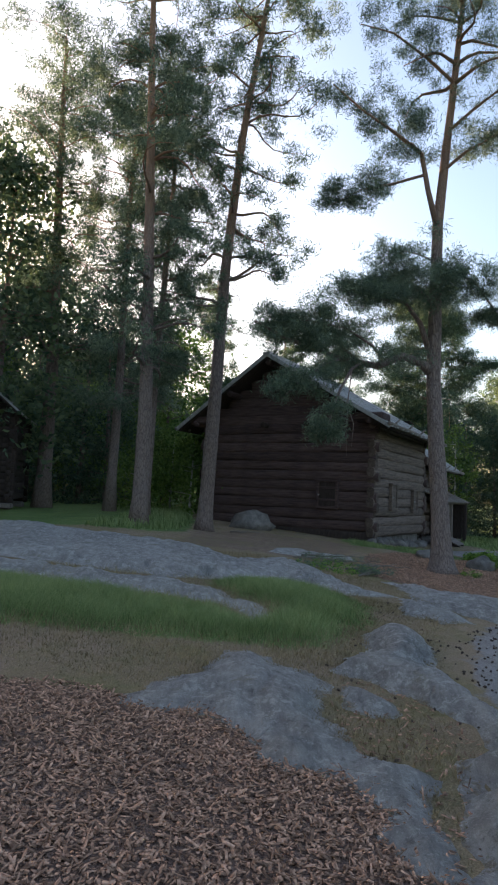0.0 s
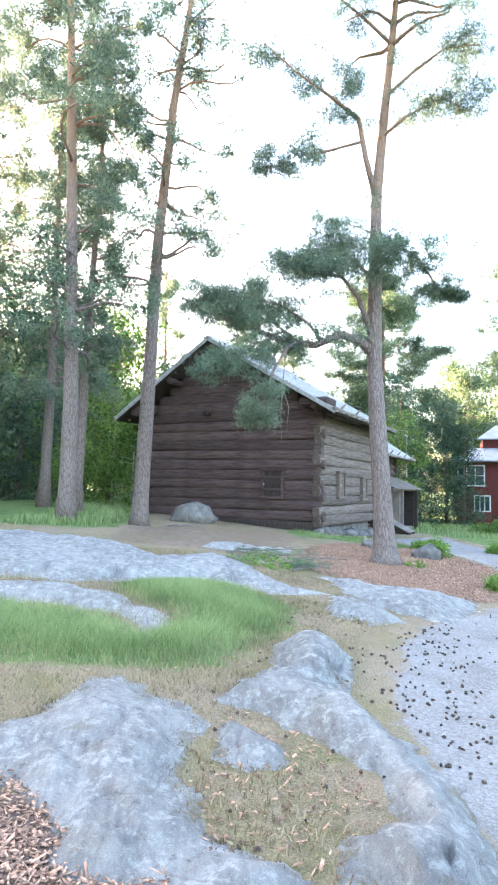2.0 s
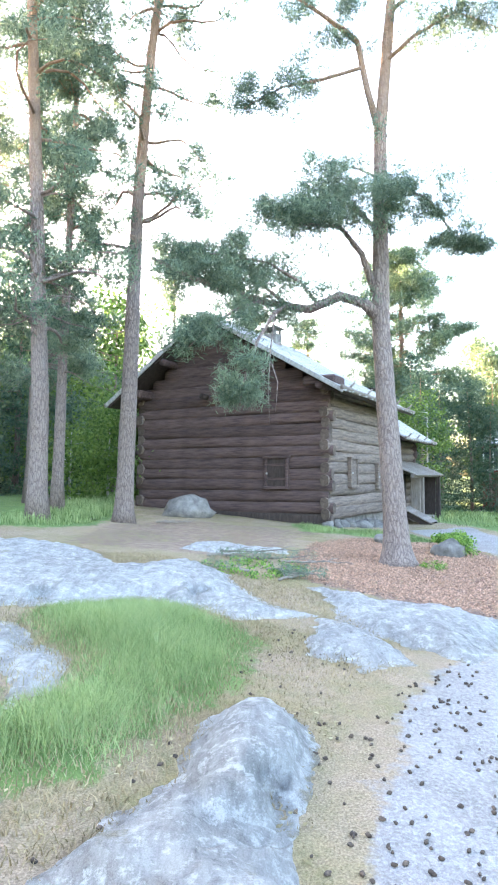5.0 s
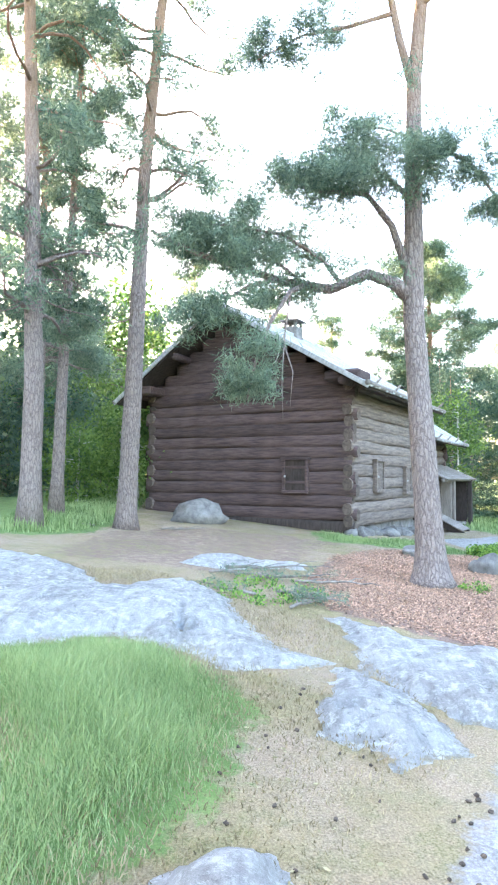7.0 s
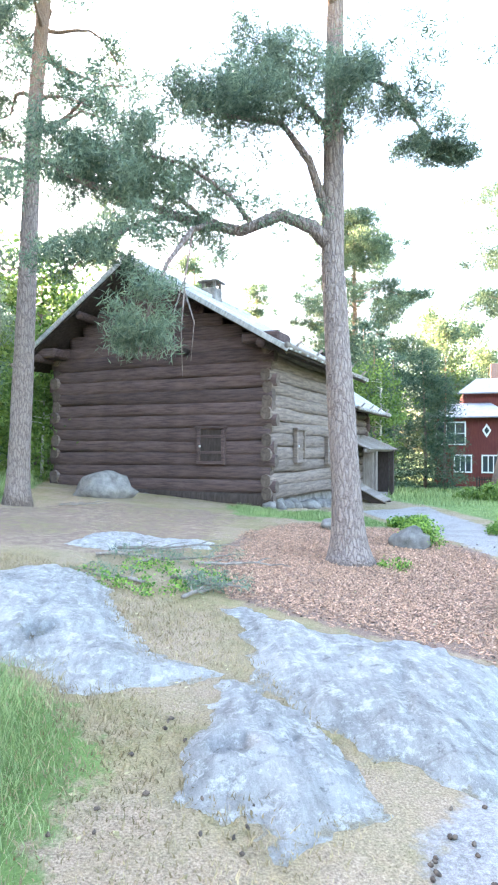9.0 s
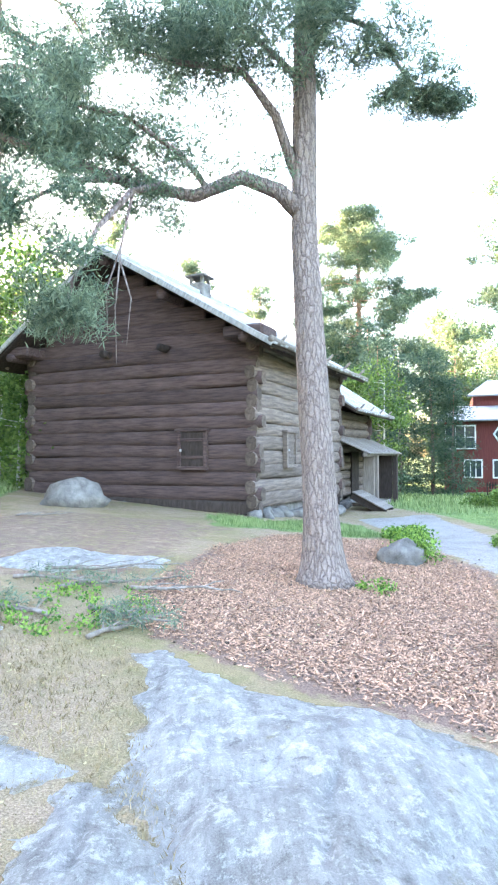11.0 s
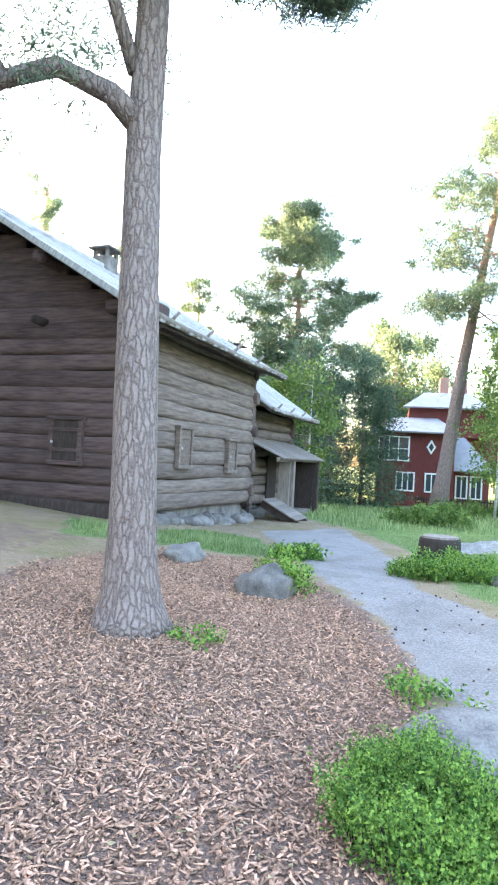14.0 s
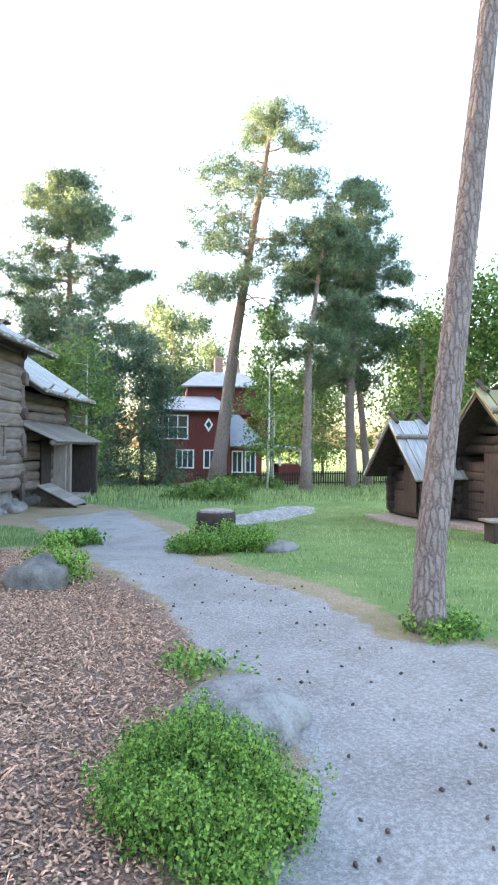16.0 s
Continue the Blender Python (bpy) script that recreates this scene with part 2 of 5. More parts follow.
CONE = varied("pine_cone", (0.03, 0.022, 0.018), (0.10, 0.07, 0.05), 60.0, None, 0.9, 0.0, 0.3, True)
RED_PAINT = varied("red_ochre_boards", (0.12, 0.03, 0.028), (0.20, 0.06, 0.05), 3.0, (6, 6, 0.6), 0.9, 0.004, 0.1)
WHITE_PAINT = varied("white_paint", (0.68, 0.68, 0.66), (0.82, 0.82, 0.80), 4.0, None, 0.6, 0.0, 0.05)
METAL_ROOF = varied("pale_sheet_roof", (0.20, 0.195, 0.20), (0.31, 0.305, 0.31), 2.0, None, 0.7, 0.0, 0.08)
BRICK = varied("chimney_brick", (0.26, 0.14, 0.10), (0.40, 0.25, 0.19), 12.0, None, 0.9, 0.01, 0.1)
GLASS, gn, gl, gb = material("dark_pane", 0.08)
gb.inputs["Base Color"].default_value = (0.05, 0.06, 0.07, 1)
IRON = varied("dark_iron", (0.03, 0.03, 0.03), (0.07, 0.065, 0.06), 20.0, None, 0.6, 0.0, 0.1)

# ---- small builders ----
rng = np.random.default_rng(7)


def mesh(name, verts, faces, mat, smooth=False):
    me = bpy.data.meshes.new(name)
    if isinstance(verts, np.ndarray):
        verts = verts.reshape(-1, 3).astype(np.float32)
        k = faces.shape[1]
        me.vertices.add(len(verts))
        me.vertices.foreach_set("co", verts.ravel())
        me.loops.add(faces.size)
        me.loops.foreach_set("vertex_index", faces.ravel().astype(np.int32))
        me.polygons.add(len(faces))
        me.polygons.foreach_set("loop_start", np.arange(0, faces.size, k, dtype=np.int32))
        me.update(calc_edges=True)
    else:
        me.from_pydata(verts, [], faces)
    me.materials.append(mat)
    if smooth:
        me.polygons.foreach_set("use_smooth", np.ones(len(me.polygons), dtype=bool))
    me.validate()
    return me


def child(name, data, parent, label="", m=None):
    ob = new(name, data)
    ob.parent = parent
    if m is not None:
        ob.matrix_basis = m
    if label:
        ob["label"] = label
    return ob


def box_mesh(name, lo, hi, mat, bevel=0.01):
    bm = bmesh.new()
    bmesh.ops.create_cube(bm, size=1.0)
    lo, hi = Vector(lo), Vector(hi)
    for v in bm.verts:
        v.co = Vector([(lo[i] + hi[i]) / 2 + v.co[i] * (hi[i] - lo[i]) for i in range(3)])
    if bevel:
        bmesh.ops.bevel(bm, geom=bm.edges[:], offset=bevel, segments=1, affect="EDGES")
    me = bpy.data.meshes.new(name)
    bm.to_mesh(me)
    bm.free()
    me.materials.append(mat)
    return me


def tube(points, radii, sides=10, wob=0.0, flat=1.0):
    """Vertices and quads of a tube along a line of points."""
    pts = [Vector(p) for p in points]
    verts, faces = [], []
    ref = Vector((0.31, 0.95, 0.05)) if abs((pts[-1] - pts[0]).normalized().y) < 0.8 else Vector((1, 0, 0.1))
    for i, p in enumerate(pts):
        d = (pts[min(i + 1, len(pts) - 1)] - pts[max(i - 1, 0)]).normalized()
        a = d.cross(ref).normalized()
        b = d.cross(a).normalized()
        for k in range(sides):
            an = 2 * math.pi * k / sides
            r = radii[i] * (1 + wob * noise.noise(Vector((p.x * 1.7 + math.cos(an) * 2, p.y * 1.7 + math.sin(an) * 2, p.z * 1.1))))
            verts.append(tuple(p + (a * math.cos(an) * flat + b * math.sin(an)) * r))
    for i in range(len(pts) - 1):
        for k in range(sides):
            faces.append((i * sides + k, i * sides + (k + 1) % sides, (i + 1) * sides + (k + 1) % sides, (i + 1) * sides + k))
    faces.append(tuple(range(sides))[::-1])
    faces.append(tuple((len(pts) - 1) * sides + k for k in range(sides)))
    return verts, faces


def joined(pieces):
    verts, faces = [], []
    for v, f in pieces:
        o = len(verts)
        verts += v
        faces += [tuple(i + o for i in q) for q in f]
    return verts, faces


def thing(name, at, label, category, group="", turn=0.0):
    e = new(name)
    e.matrix_world = pose(*at, 0, 0, turn)
    e.empty_display_size = 0.2
    return tagged(e, label, category, group)


# ---- ground ----
def inside(poly, x, y):
    """Signed distance to an outline in the plan, positive inside."""
    p = np.array(poly, float)
    d = np.full(x.shape, 1e9)
    odd = np.zeros(x.shape, bool)
    for a, b in zip(p, np.roll(p, -1, 0)):
        e = b - a
        t = np.clip(((x - a[0]) * e[0] + (y - a[1]) * e[1]) / (e @ e), 0, 1)
        d = np.minimum(d, np.hypot(x - a[0] - t * e[0], y - a[1] - t * e[1]))
        if e[1]:
            odd ^= ((a[1] > y) != (b[1] > y)) & (x < e[0] * (y - a[1]) / e[1] + a[0])
    return np.where(odd, d, -d)


def ease(v):
    v = np.clip(v, 0, 1)
    return v * v * (3 - 2 * v)


def wave(x, y, s, seed=0):
    """Cheap smooth noise from -1 to 1."""
    return (np.sin(x * s + 1.3 * np.sin(y * s * 0.7 + seed)) + np.sin(y * s * 1.1 + 1.7 * np.sin(x * s * 0.8 + seed * 2.1)) + np.sin((x + y) * s * 1.9 + seed * 3.3) * 0.6) / 2.6


def level(x, y):
    """Height of the ground."""
    x, y = np.asarray(x, float), np.asarray(y, float)
    z = 0.02 - 0.07 * np.clip(x, -4, 6) + 0.012 * np.clip(y, 0, 22)
    z = z - 0.28 * ease((x - 3.5) / 4) * ease((y - 16.5) / 6)
    z = z - 0.5 * ease((x - 10) / 8) * ease((y - 28) / 12)
    z = z + 0.03 * wave(x, y, 0.9) * ease((np.hypot(x - 4, y - 6)) / 8) + 0.012 * wave(x, y, 4.0, 1)
    return z


MULCH_NEAR = [(-6, -4), (-6, 4.3), (-0.9, 4.1), (-0.1, 3.9), (0.2, 3.4), (0.6, 3.2), (0.9, 2.6), (0.8, 1.2), (1.2, -1), (1, -4)]
MULCH_FAR = [(2.2, 12.8), (2.6, 14.5), (3.2, 16.4), (4.2, 18.0), (5.6, 18.6), (6.7, 18.7), (6.6, 17), (6.8, 14.8), (6.6, 13.2), (6.3, 12.4), (5.9, 11.3), (5.3, 10.6), (4.6, 9.9), (4.2, 10.2), (3.5, 10.7), (2.5, 11.6), (2.2, 12.1)]
GRAVEL = [(1.95, 5.5), (2.2, 6.1), (2.65, 7.2), (3.1, 8.0), (3.8, 8.6), (4.8, 9.7), (5.6, 10.7), (6.3, 11.2), (6.5, 11.9), (6.6, 13.2), (6.9, 14.8), (6.8, 17), (7.2, 19.6), (7.2, 24),
          (9.8, 25), (9.5, 22), (8.5, 18), (7.9, 16.2), (8.1, 15.1), (8.3, 13.9), (8.1, 12.7), (8.9, 11.9), (14, 10), (12, 2), (4, -4), (2, -1), (1.8, 3), (1.9, 5.0)]
GRASS_NEAR = [(-6, 7.6), (-0.75, 7.55), (-0.2, 7.25), (0.05, 6.7), (0.3, 6.95), (0.28, 7.6), (-0.4, 8.5), (-0.5, 9.1), (0.3, 9.8), (0.95, 9.6), (1.35, 9.1), (1.62, 8.5), (1.58, 7.9), (1.4, 7.2), (1.05, 6.5), (0.75, 5.95), (0.3, 5.75), (-0.5, 5.7), (-6, 5.2)]
LAWN = [(8.5, 12.4), (8.7, 14.2), (8.4, 15.8), (9.0, 18), (10.2, 22), (10, 25.5), (8.5, 31), (10, 60), (60, 60), (60, 10), (14, 10.4)]
LEFT_GREEN = [(-40, 13.8), (-6, 14.5), (-2.6, 15.8), (-1.6, 17), (-1.8, 22), (-3, 30), (0, 60), (-40, 60)]
NEEDLE_LITTER = [(-2.2, 13.5), (0.2, 13.0), (2.4, 12.4), (3.4, 17), (4.4, 18.6), (2.6, 19.8), (-0.6, 20.2), (-2.0, 17.5)]
CABIN_GREEN = [(3.2, 18.4), (4.4, 18.8), (5.6, 19.0), (6.8, 19.2), (6.9, 22), (6.0, 22.5), (4.5, 20.5), (3.0, 20.8)]


def make_ground():
    def axis(lo, hi, step, far):
        core = np.arange(lo, hi, step)
        out, s = [], step
        a = hi
        while a < far:
            out.append(a)
            s *= 1.12
            a += s
        low, s = [], step
        a = lo - step
        while a > -far:
            low.append(a)
            s *= 1.12
            a -= s
        return np.concatenate([low[::-1], core, out])
    xs, ys = axis(-4, 11, 0.075, 900), axis(0, 20, 0.075, 900)
    X, Y = np.meshgrid(xs, ys)
    Z = level(X, Y)
    nx, ny = len(xs), len(ys)
    idx = np.arange(nx * ny).reshape(ny, nx)
    faces = np.stack([idx[:-1, :-1], idx[:-1, 1:], idx[1:, 1:], idx[1:, :-1]], -1).reshape(-1, 4)
    me = mesh("ground", np.stack([X, Y, Z], -1), faces, GROUND, True)
    jit = 0.10 * wave(X, Y, 5.0, 2) + 0.05 * wave(X, Y, 13.0, 4)

    def soft(polys, width=0.25):
        return np.clip(np.max([inside(p, X, Y) for p in polys], 0) / width * 0.5 + 0.5 + jit * 1.2, 0, 1)
    mul, gra = soft([MULCH_NEAR, MULCH_FAR]), soft([GRAVEL])
    mul = np.maximum(mul, 0.52 * ease(inside(NEEDLE_LITTER, X, Y) / 0.8))
    grn = soft([GRASS_NEAR, LAWN, LEFT_GREEN, CABIN_GREEN], 0.4)
    grn = np.maximum(grn, 0.75 * ease((np.hypot(X - 4, Y - 10) - 26) / 6))
    attr = me.color_attributes.new("zone", "FLOAT_COLOR", "POINT")
    attr.data.foreach_set("color", np.stack([mul, gra, grn, np.ones_like(mul)], -1).astype(np.float32).ravel())
    return tagged(new("ground", me), "forest floor of dry moss, wood chips, gravel and grass", "ground", kind="structure")


make_ground()


def outcrop(outline, height, label, soft=0.35, seed=0, tilt=(0, 0)):
    """A low bare hump of bedrock that rises out of the ground, with ledges, cracks and pockets of soil."""
    p = np.array(outline, float)
    step = 0.045 if abs(p[:, 0].mean() - 1) < 3.2 and p[:, 1].mean() < 13 else 0.08
    xs = np.arange(p[:, 0].min() - 0.4, p[:, 0].max() + 0.4, step)
    ys = np.arange(p[:, 1].min() - 0.4, p[:, 1].max() + 0.4, step)
    X, Y = np.meshgrid(xs, ys)

    def grain(sx, sy, octaves, shift=0.0):
        return np.array([noise.fractal(Vector((x * sx + shift, y * sy, seed * 1.7)), 0.75, 2.1, octaves) for x, y in zip(X.ravel(), Y.ravel())]).reshape(X.shape)
    ragged, rough, ledge = grain(3.5, 3.5, 4, 9.0), grain(1.5, 1.1, 5), grain(1.2, 0.45, 2, 4.0)
    sd = inside(outline, X, Y) + 0.085 * ragged + 0.03 * wave(X, Y, 9, seed)
    q = ease(sd / soft)
    Z = level(X, Y) + height * (q * 0.55 + 0.45 * ease(sd / (soft * 2.6))) + np.where(sd < 0, sd * 0.55, 0)
    Z += (0.035 * rough + 0.012 * ragged + 0.02 * wave(X, Y, 2.3, seed)) * ease(sd / 0.22) + 0.004
    Z += (tilt[0] * (X - p[:, 0].mean()) + tilt[1] * (Y - p[:, 1].mean())) * q
    Z -= 0.035 * np.clip(1 - np.abs(ledge) / 0.05, 0, 1) * q                       # cracks along the grain
    Z -= height * 0.9 * ease((rough - 0.55) / 0.3) * q                              # pockets that hold soil
    ok = (sd > -0.2).ravel()
    nx, ny = len(xs), len(ys)
    idx = np.arange(nx * ny).reshape(ny, nx)
    faces = np.stack([idx[:-1, :-1], idx[:-1, 1:], idx[1:, 1:], idx[1:, :-1]], -1).reshape(-1, 4)
    faces = faces[ok[faces].all(1)]
    used, inv = np.unique(faces, return_inverse=True)
    verts = np.stack([X, Y, Z], -1).reshape(-1, 3)[used]
    me = mesh("rock_outcrop", verts, inv.reshape(-1, 4), GRANITE, True)
    me.attributes.new("rim", "FLOAT", "POINT").data.foreach_set("value", np.clip(sd.ravel()[used] / 0.4, 0, 1).astype(np.float32))
    ob = new("rock_outcrop", me)
    return tagged(ob, label, "rock", "bedrock outcrops")


outcrop([(0.75, 5.2), (0.9, 5.5), (1.15, 5.9), (1.16, 6.45), (1.4, 6.85), (1.72, 6.92), (1.92, 6.55), (1.84, 5.9), (1.62, 5.5), (1.75, 5.0), (1.86, 4.5), (1.92, 4.0), (1.8, 3.4), (1.45, 2.5), (0.98, 2.4), (1.0, 2.8), (1.12, 3.2), (1.2, 3.6), (1.5, 3.8), (1.52, 4.2), (1.35, 4.5), (1.1, 4.8)], 0.18, "long smooth grey granite ridge beside the gravel path", 0.22, 1)
outcrop([(-0.75, 3.95), (-0.65, 4.3), (-0.38, 4.8), (-0.1, 5.45), (0.1, 5.55), (0.35, 5.15), (0.7, 4.8), (0.6, 4.5), (0.56, 4.0), (0.68, 3.6), (0.95, 3.45), (1.03, 3.3), (0.94, 2.9), (0.9, 2.4), (0.72, 2.4), (0.66, 2.8), (0.58, 3.2), (0.4, 3.25), (0.22, 3.3), (0.1, 3.6), (-0.1, 3.88), (-0.4, 3.92)], 0.10, "pale grey bedrock with lichen beside the wood chips", 0.24, 2)
outcrop([(0.70, 4.5), (0.78, 4.82), (0.92, 4.74), (1.07, 4.5), (1.05, 4.33), (0.85, 4.2), (0.72, 4.3)], 0.07, "small grey rock in dry moss", 0.18, 3)
outcrop([(-6, 14.2), (-2, 13.7), (-0.9, 13.1), (0.0, 11.7), (0.3, 12.4), (0.9, 12.4), (1.3, 11.8), (1.52, 10.9), (1.75, 10.2), (1.95, 9.8), (2.35, 9.55), (1.95, 9.3), (1.4, 9.15), (1.1, 9.5), (0.4, 9.9), (-0.1, 9.4), (-1.1, 8.9), (-6, 9.0)], 0.15, "broad flat grey bedrock behind the tall grass", 0.4, 4)
outcrop([(-6, 8.75), (-1.1, 8.65), (-0.45, 8.45), (0.25, 7.6), (0.3, 6.95), (0.08, 6.7), (-0.2, 7.3), (-0.75, 7.6), (-6, 7.7)], 0.10, "grey rock tongue among tall grass", 0.25, 5)
outcrop([(1.98, 8.1), (2.05, 8.45), (2.24, 9.0), (2.27, 9.5), (2.52, 9.38), (2.77, 8.9), (2.88, 8.45), (2.92, 8.05), (2.72, 7.93), (2.43, 7.72), (2.3, 8.0)], 0.09, "small pale granite slab beside the gravel path", 0.22, 7)
outcrop([(2.4, 11.2), (2.6, 11.3), (2.9, 10.9), (3.3, 10.55), (3.85, 10.35), (4.2, 10.1), (4.42, 9.8), (4.35, 9.35), (3.8, 8.6), (3.4, 8.1), (3.18, 8.35), (2.93, 8.66), (2.68, 8.95), (2.46, 9.5), (2.56, 10.1)], 0.13, "broad smooth granite hump beside the wood chips", 0.32, 8)
outcrop([(0.4, 13.9), (0.8, 15.4), (2.5, 14.9), (2.45, 14.35), (1.2, 13.6)], 0.06, "thin flat rock in the needle litter", 0.3, 9)
outcrop([(10.6, 20.8), (11.5, 22.4), (13.5, 23.6), (15.0, 23.4), (14.2, 22.4), (12.5, 21.2)], 0.16, "flat bare rock in the lawn", 0.4, 10)
outcrop([(-9, 15.5), (-6, 15.3), (-5.2, 14.2), (-9, 14.0)], 0.2, "flat rock under the pines", 0.4, 11)

# ---- log cabin ----
CABIN = pose(4.15, 21.2, 0, 0, 0, -30)


def log_mesh(name, length, radius, mat, axis, seed, flat=1.0, face=None, ends=None):
    """A log; face: half its thickness where its two sides are hewn flat; ends: the material of its sawn ends."""
    pts, rad = [], []
    for s in (0, 0.03, 0.045, 0.15, 0.27, 0.38, 0.5, 0.62, 0.73, 0.85, 0.955, 0.97, 1):
        w = 0.02 * math.sin(s * 5 + seed * 1.7) + 0.012 * math.sin(s * 13 + seed * 3.1)
        p = (s * length, w * 0.6, w) if axis == "x" else (w * 0.6, s * length, w)
        pts.append(p)
        rad.append(radius * (1 + 0.05 * math.sin(s * 3.3 + seed * 2.3) + 0.03 * math.sin(s * 11 + seed)) * (0.84 if ends and abs(s - 0.5) > 0.46 else 1))
    v, f = tube(pts, rad, 16, 0.10)
    k = 1 if axis == "x" else 0
    if flat != 1.0:
        v = [tuple(c * flat if i == k else c for i, c in enumerate(p)) for p in v]
    if face:
        v = [tuple(face * math.tanh(c / face * 1.15) if i == k else c for i, c in enumerate(p)) for p in v]
    me = mesh(name, v, f, mat, True)
    if ends:
        me.materials.append(ends)
        for q in me.polygons[-2:]:
            q.material_index, q.use_smooth = 1, False
    return me


def plank_row(parent, name, count, length, width, thick, mat, place, seed):
    """Boards side by side; place(i) gives the pose of board i."""
    kinds = []
    for k in range(3):
        bm = bmesh.new()
        bmesh.ops.create_cube(bm, size=1.0)
        for v in bm.verts:
            v.co = Vector((v.co.x * (width - 0.008 * (k + 1)), v.co.y * (length + 0.05 * (k - 1)), v.co.z * thick))
        bmesh.ops.bevel(bm, geom=bm.edges[:], offset=0.006, segments=1, affect="EDGES")
        me = bpy.data.meshes.new(name)
        bm.to_mesh(me)
        bm.free()
        me.materials.append(mat)
        kinds.append(me)
    for i in range(count):
        child(name, kinds[(i * 7 + seed) % 3], parent, "", place(i))


def shutter(parent, at, turn, w, h, label):
    """A board hatch in a frame; it faces local -y."""
    fr = child("hatch", box_mesh("hatch", (-w / 2, -0.03, 0), (w / 2, 0.05, h), LOG_SIDE if turn else DARK_WOOD, 0.008), parent, label, pose(*at, 0, 0, turn))
    tone = LOG_SIDE if turn else LOG_FRONT
    for lo, hi in (((-w / 2 - 0.07, -0.07, -0.03), (-w / 2 + 0.02, 0.05, h + 0.03)), ((w / 2 - 0.02, -0.07, -0.03), (w / 2 + 0.07, 0.05, h + 0.03)),
                   ((-w / 2 - 0.12, -0.10, h), (w / 2 + 0.12, 0.05, h + 0.07)), ((-w / 2 - 0.08, -0.08, -0.09), (w / 2 + 0.08, 0.05, 0.0))):
        child("frame_board", box_mesh("frame_board", lo, hi, tone, 0.01), fr)
    for k in range(2):
        child("batten", box_mesh("batten", (-w / 2 + 0.03, -0.055, h * (0.22 + 0.5 * k)), (w / 2 - 0.03, -0.025, h * (0.22 + 0.5 * k) + 0.07), tone, 0.006), fr)
    child("latch", box_mesh("latch", (-w / 2 + 0.0, -0.10, h * 0.42), (-w / 2 + 0.05, -0.055, h * 0.42 + 0.06), PLANK_ROOF, 0.01), fr, "small pale latch")


def make_cabin():
    c = thing("log_cabin", (0, 0, 0), "old weathered log cabin with a silvery board roof", "cabin")
    c.matrix_world = CABIN
    W, D, ROWS_N, H, BASE = 6.75, 6.3, 12, 0.335, -0.02
    for i in range(ROWS_N):
        z = BASE + H * (i + 0.5)
        o = 0.17 + 0.08 * math.sin(i * 2.3)
        for y in (0.0, D):
            # lowest log darker: its dark wood plus the recess's shade, put into colour
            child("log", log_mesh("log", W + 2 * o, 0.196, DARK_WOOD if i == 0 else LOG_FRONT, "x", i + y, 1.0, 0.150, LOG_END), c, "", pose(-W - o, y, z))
        for x in (0.0, -W):
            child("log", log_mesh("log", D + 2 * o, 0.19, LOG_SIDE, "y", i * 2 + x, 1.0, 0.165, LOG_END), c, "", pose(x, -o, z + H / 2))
    top = BASE + H * ROWS_N
    RIDGE, SLOPE, RX = 6.5, 0.66, -3.75   # the ridge lies a little off the middle
    EAVE = 3.80
    for y in (0.0, D):
        for i in range(8):
            z = top + H * (i + 0.5)
            half = (RIDGE - 0.24 - z) / (RIDGE - EAVE)
            if half > 0.05:
                a, b = max(RX - half * 3.9, -W - 0.1), min(RX + half * 4.65, 0.1)
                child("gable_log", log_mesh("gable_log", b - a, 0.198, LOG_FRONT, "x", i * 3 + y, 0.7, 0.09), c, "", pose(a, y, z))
    # purlins that carry the roof
    for x, z in ((RX, RIDGE - 0.3), (RX - 1.6, RIDGE - 1.38), (RX + 1.7, RIDGE - 1.32), (0.1, 4.0), (-W - 0.1, 4.0)):
        child("purlin", log_mesh("purlin", D + 1.5, 0.11, LOG_FRONT, "y", x), c, "", pose(x, -0.85, z))
    ang = math.degrees(math.atan(SLOPE))   # the lower roof behind
    # added stone-coloured blocks that stop light showing through below the floor
    child("crawl_space", box_mesh("crawl_space", (-W + 0.1, 0.12, -0.9), (-0.12, D, 0.1), STONE, 0.02), c)
    child("crawl_space", box_mesh("crawl_space", (-5.9, D, -0.9), (-0.5, 11.1, 0.1), STONE, 0.02), c)
    for side in (1, -1):
        HALF = 0.9 - RX if side > 0 else RX + W + 0.9
        SL = (RIDGE - EAVE) / HALF
        an = math.degrees(math.atan(SL))
        run = HALF / math.cos(math.radians(an))

        def place(i, side=side, HALF=HALF, SL=SL, an=an):
            y = -0.95 + 0.20 * (i + 0.5)
            return pose(RX + side * HALF / 2, y, RIDGE - SL * HALF / 2 + 0.012 * (i % 2), 0, side * an, 0) @ pose(0, 0, 0, 0, 0, 90)
        plank_row(c, "roof_board", 39, run, 0.20, 0.05, PLANK_ROOF, place, 1 + side)
        # dark sheet just below the roof boards
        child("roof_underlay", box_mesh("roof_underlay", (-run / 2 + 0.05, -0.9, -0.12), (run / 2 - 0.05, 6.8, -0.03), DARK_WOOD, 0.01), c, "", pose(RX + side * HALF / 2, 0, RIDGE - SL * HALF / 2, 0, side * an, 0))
        child("barge_board", box_mesh("barge_board", (-run / 2, -1.0, -0.09), (run / 2, -0.955, 0.045), PLANK_ROOF, 0.01), c, "", pose(RX + side * HALF / 2, 0, RIDGE - SL * HALF / 2, 0, side * an, 0))
        x = RX + side * HALF
        child("eave_log", log_mesh("eave_log", 7.9, 0.07, PLANK_OLD, "y", side), c, "", pose(x - side * 0.05, -1.0, EAVE + 0.05))
        for k in range(5):
            v, f = tube([(0, 0, -0.10), (side * 0.25, 0, 0.0), (side * 0.42, 0, 0.16)], [0.045, 0.04, 0.03], 7)
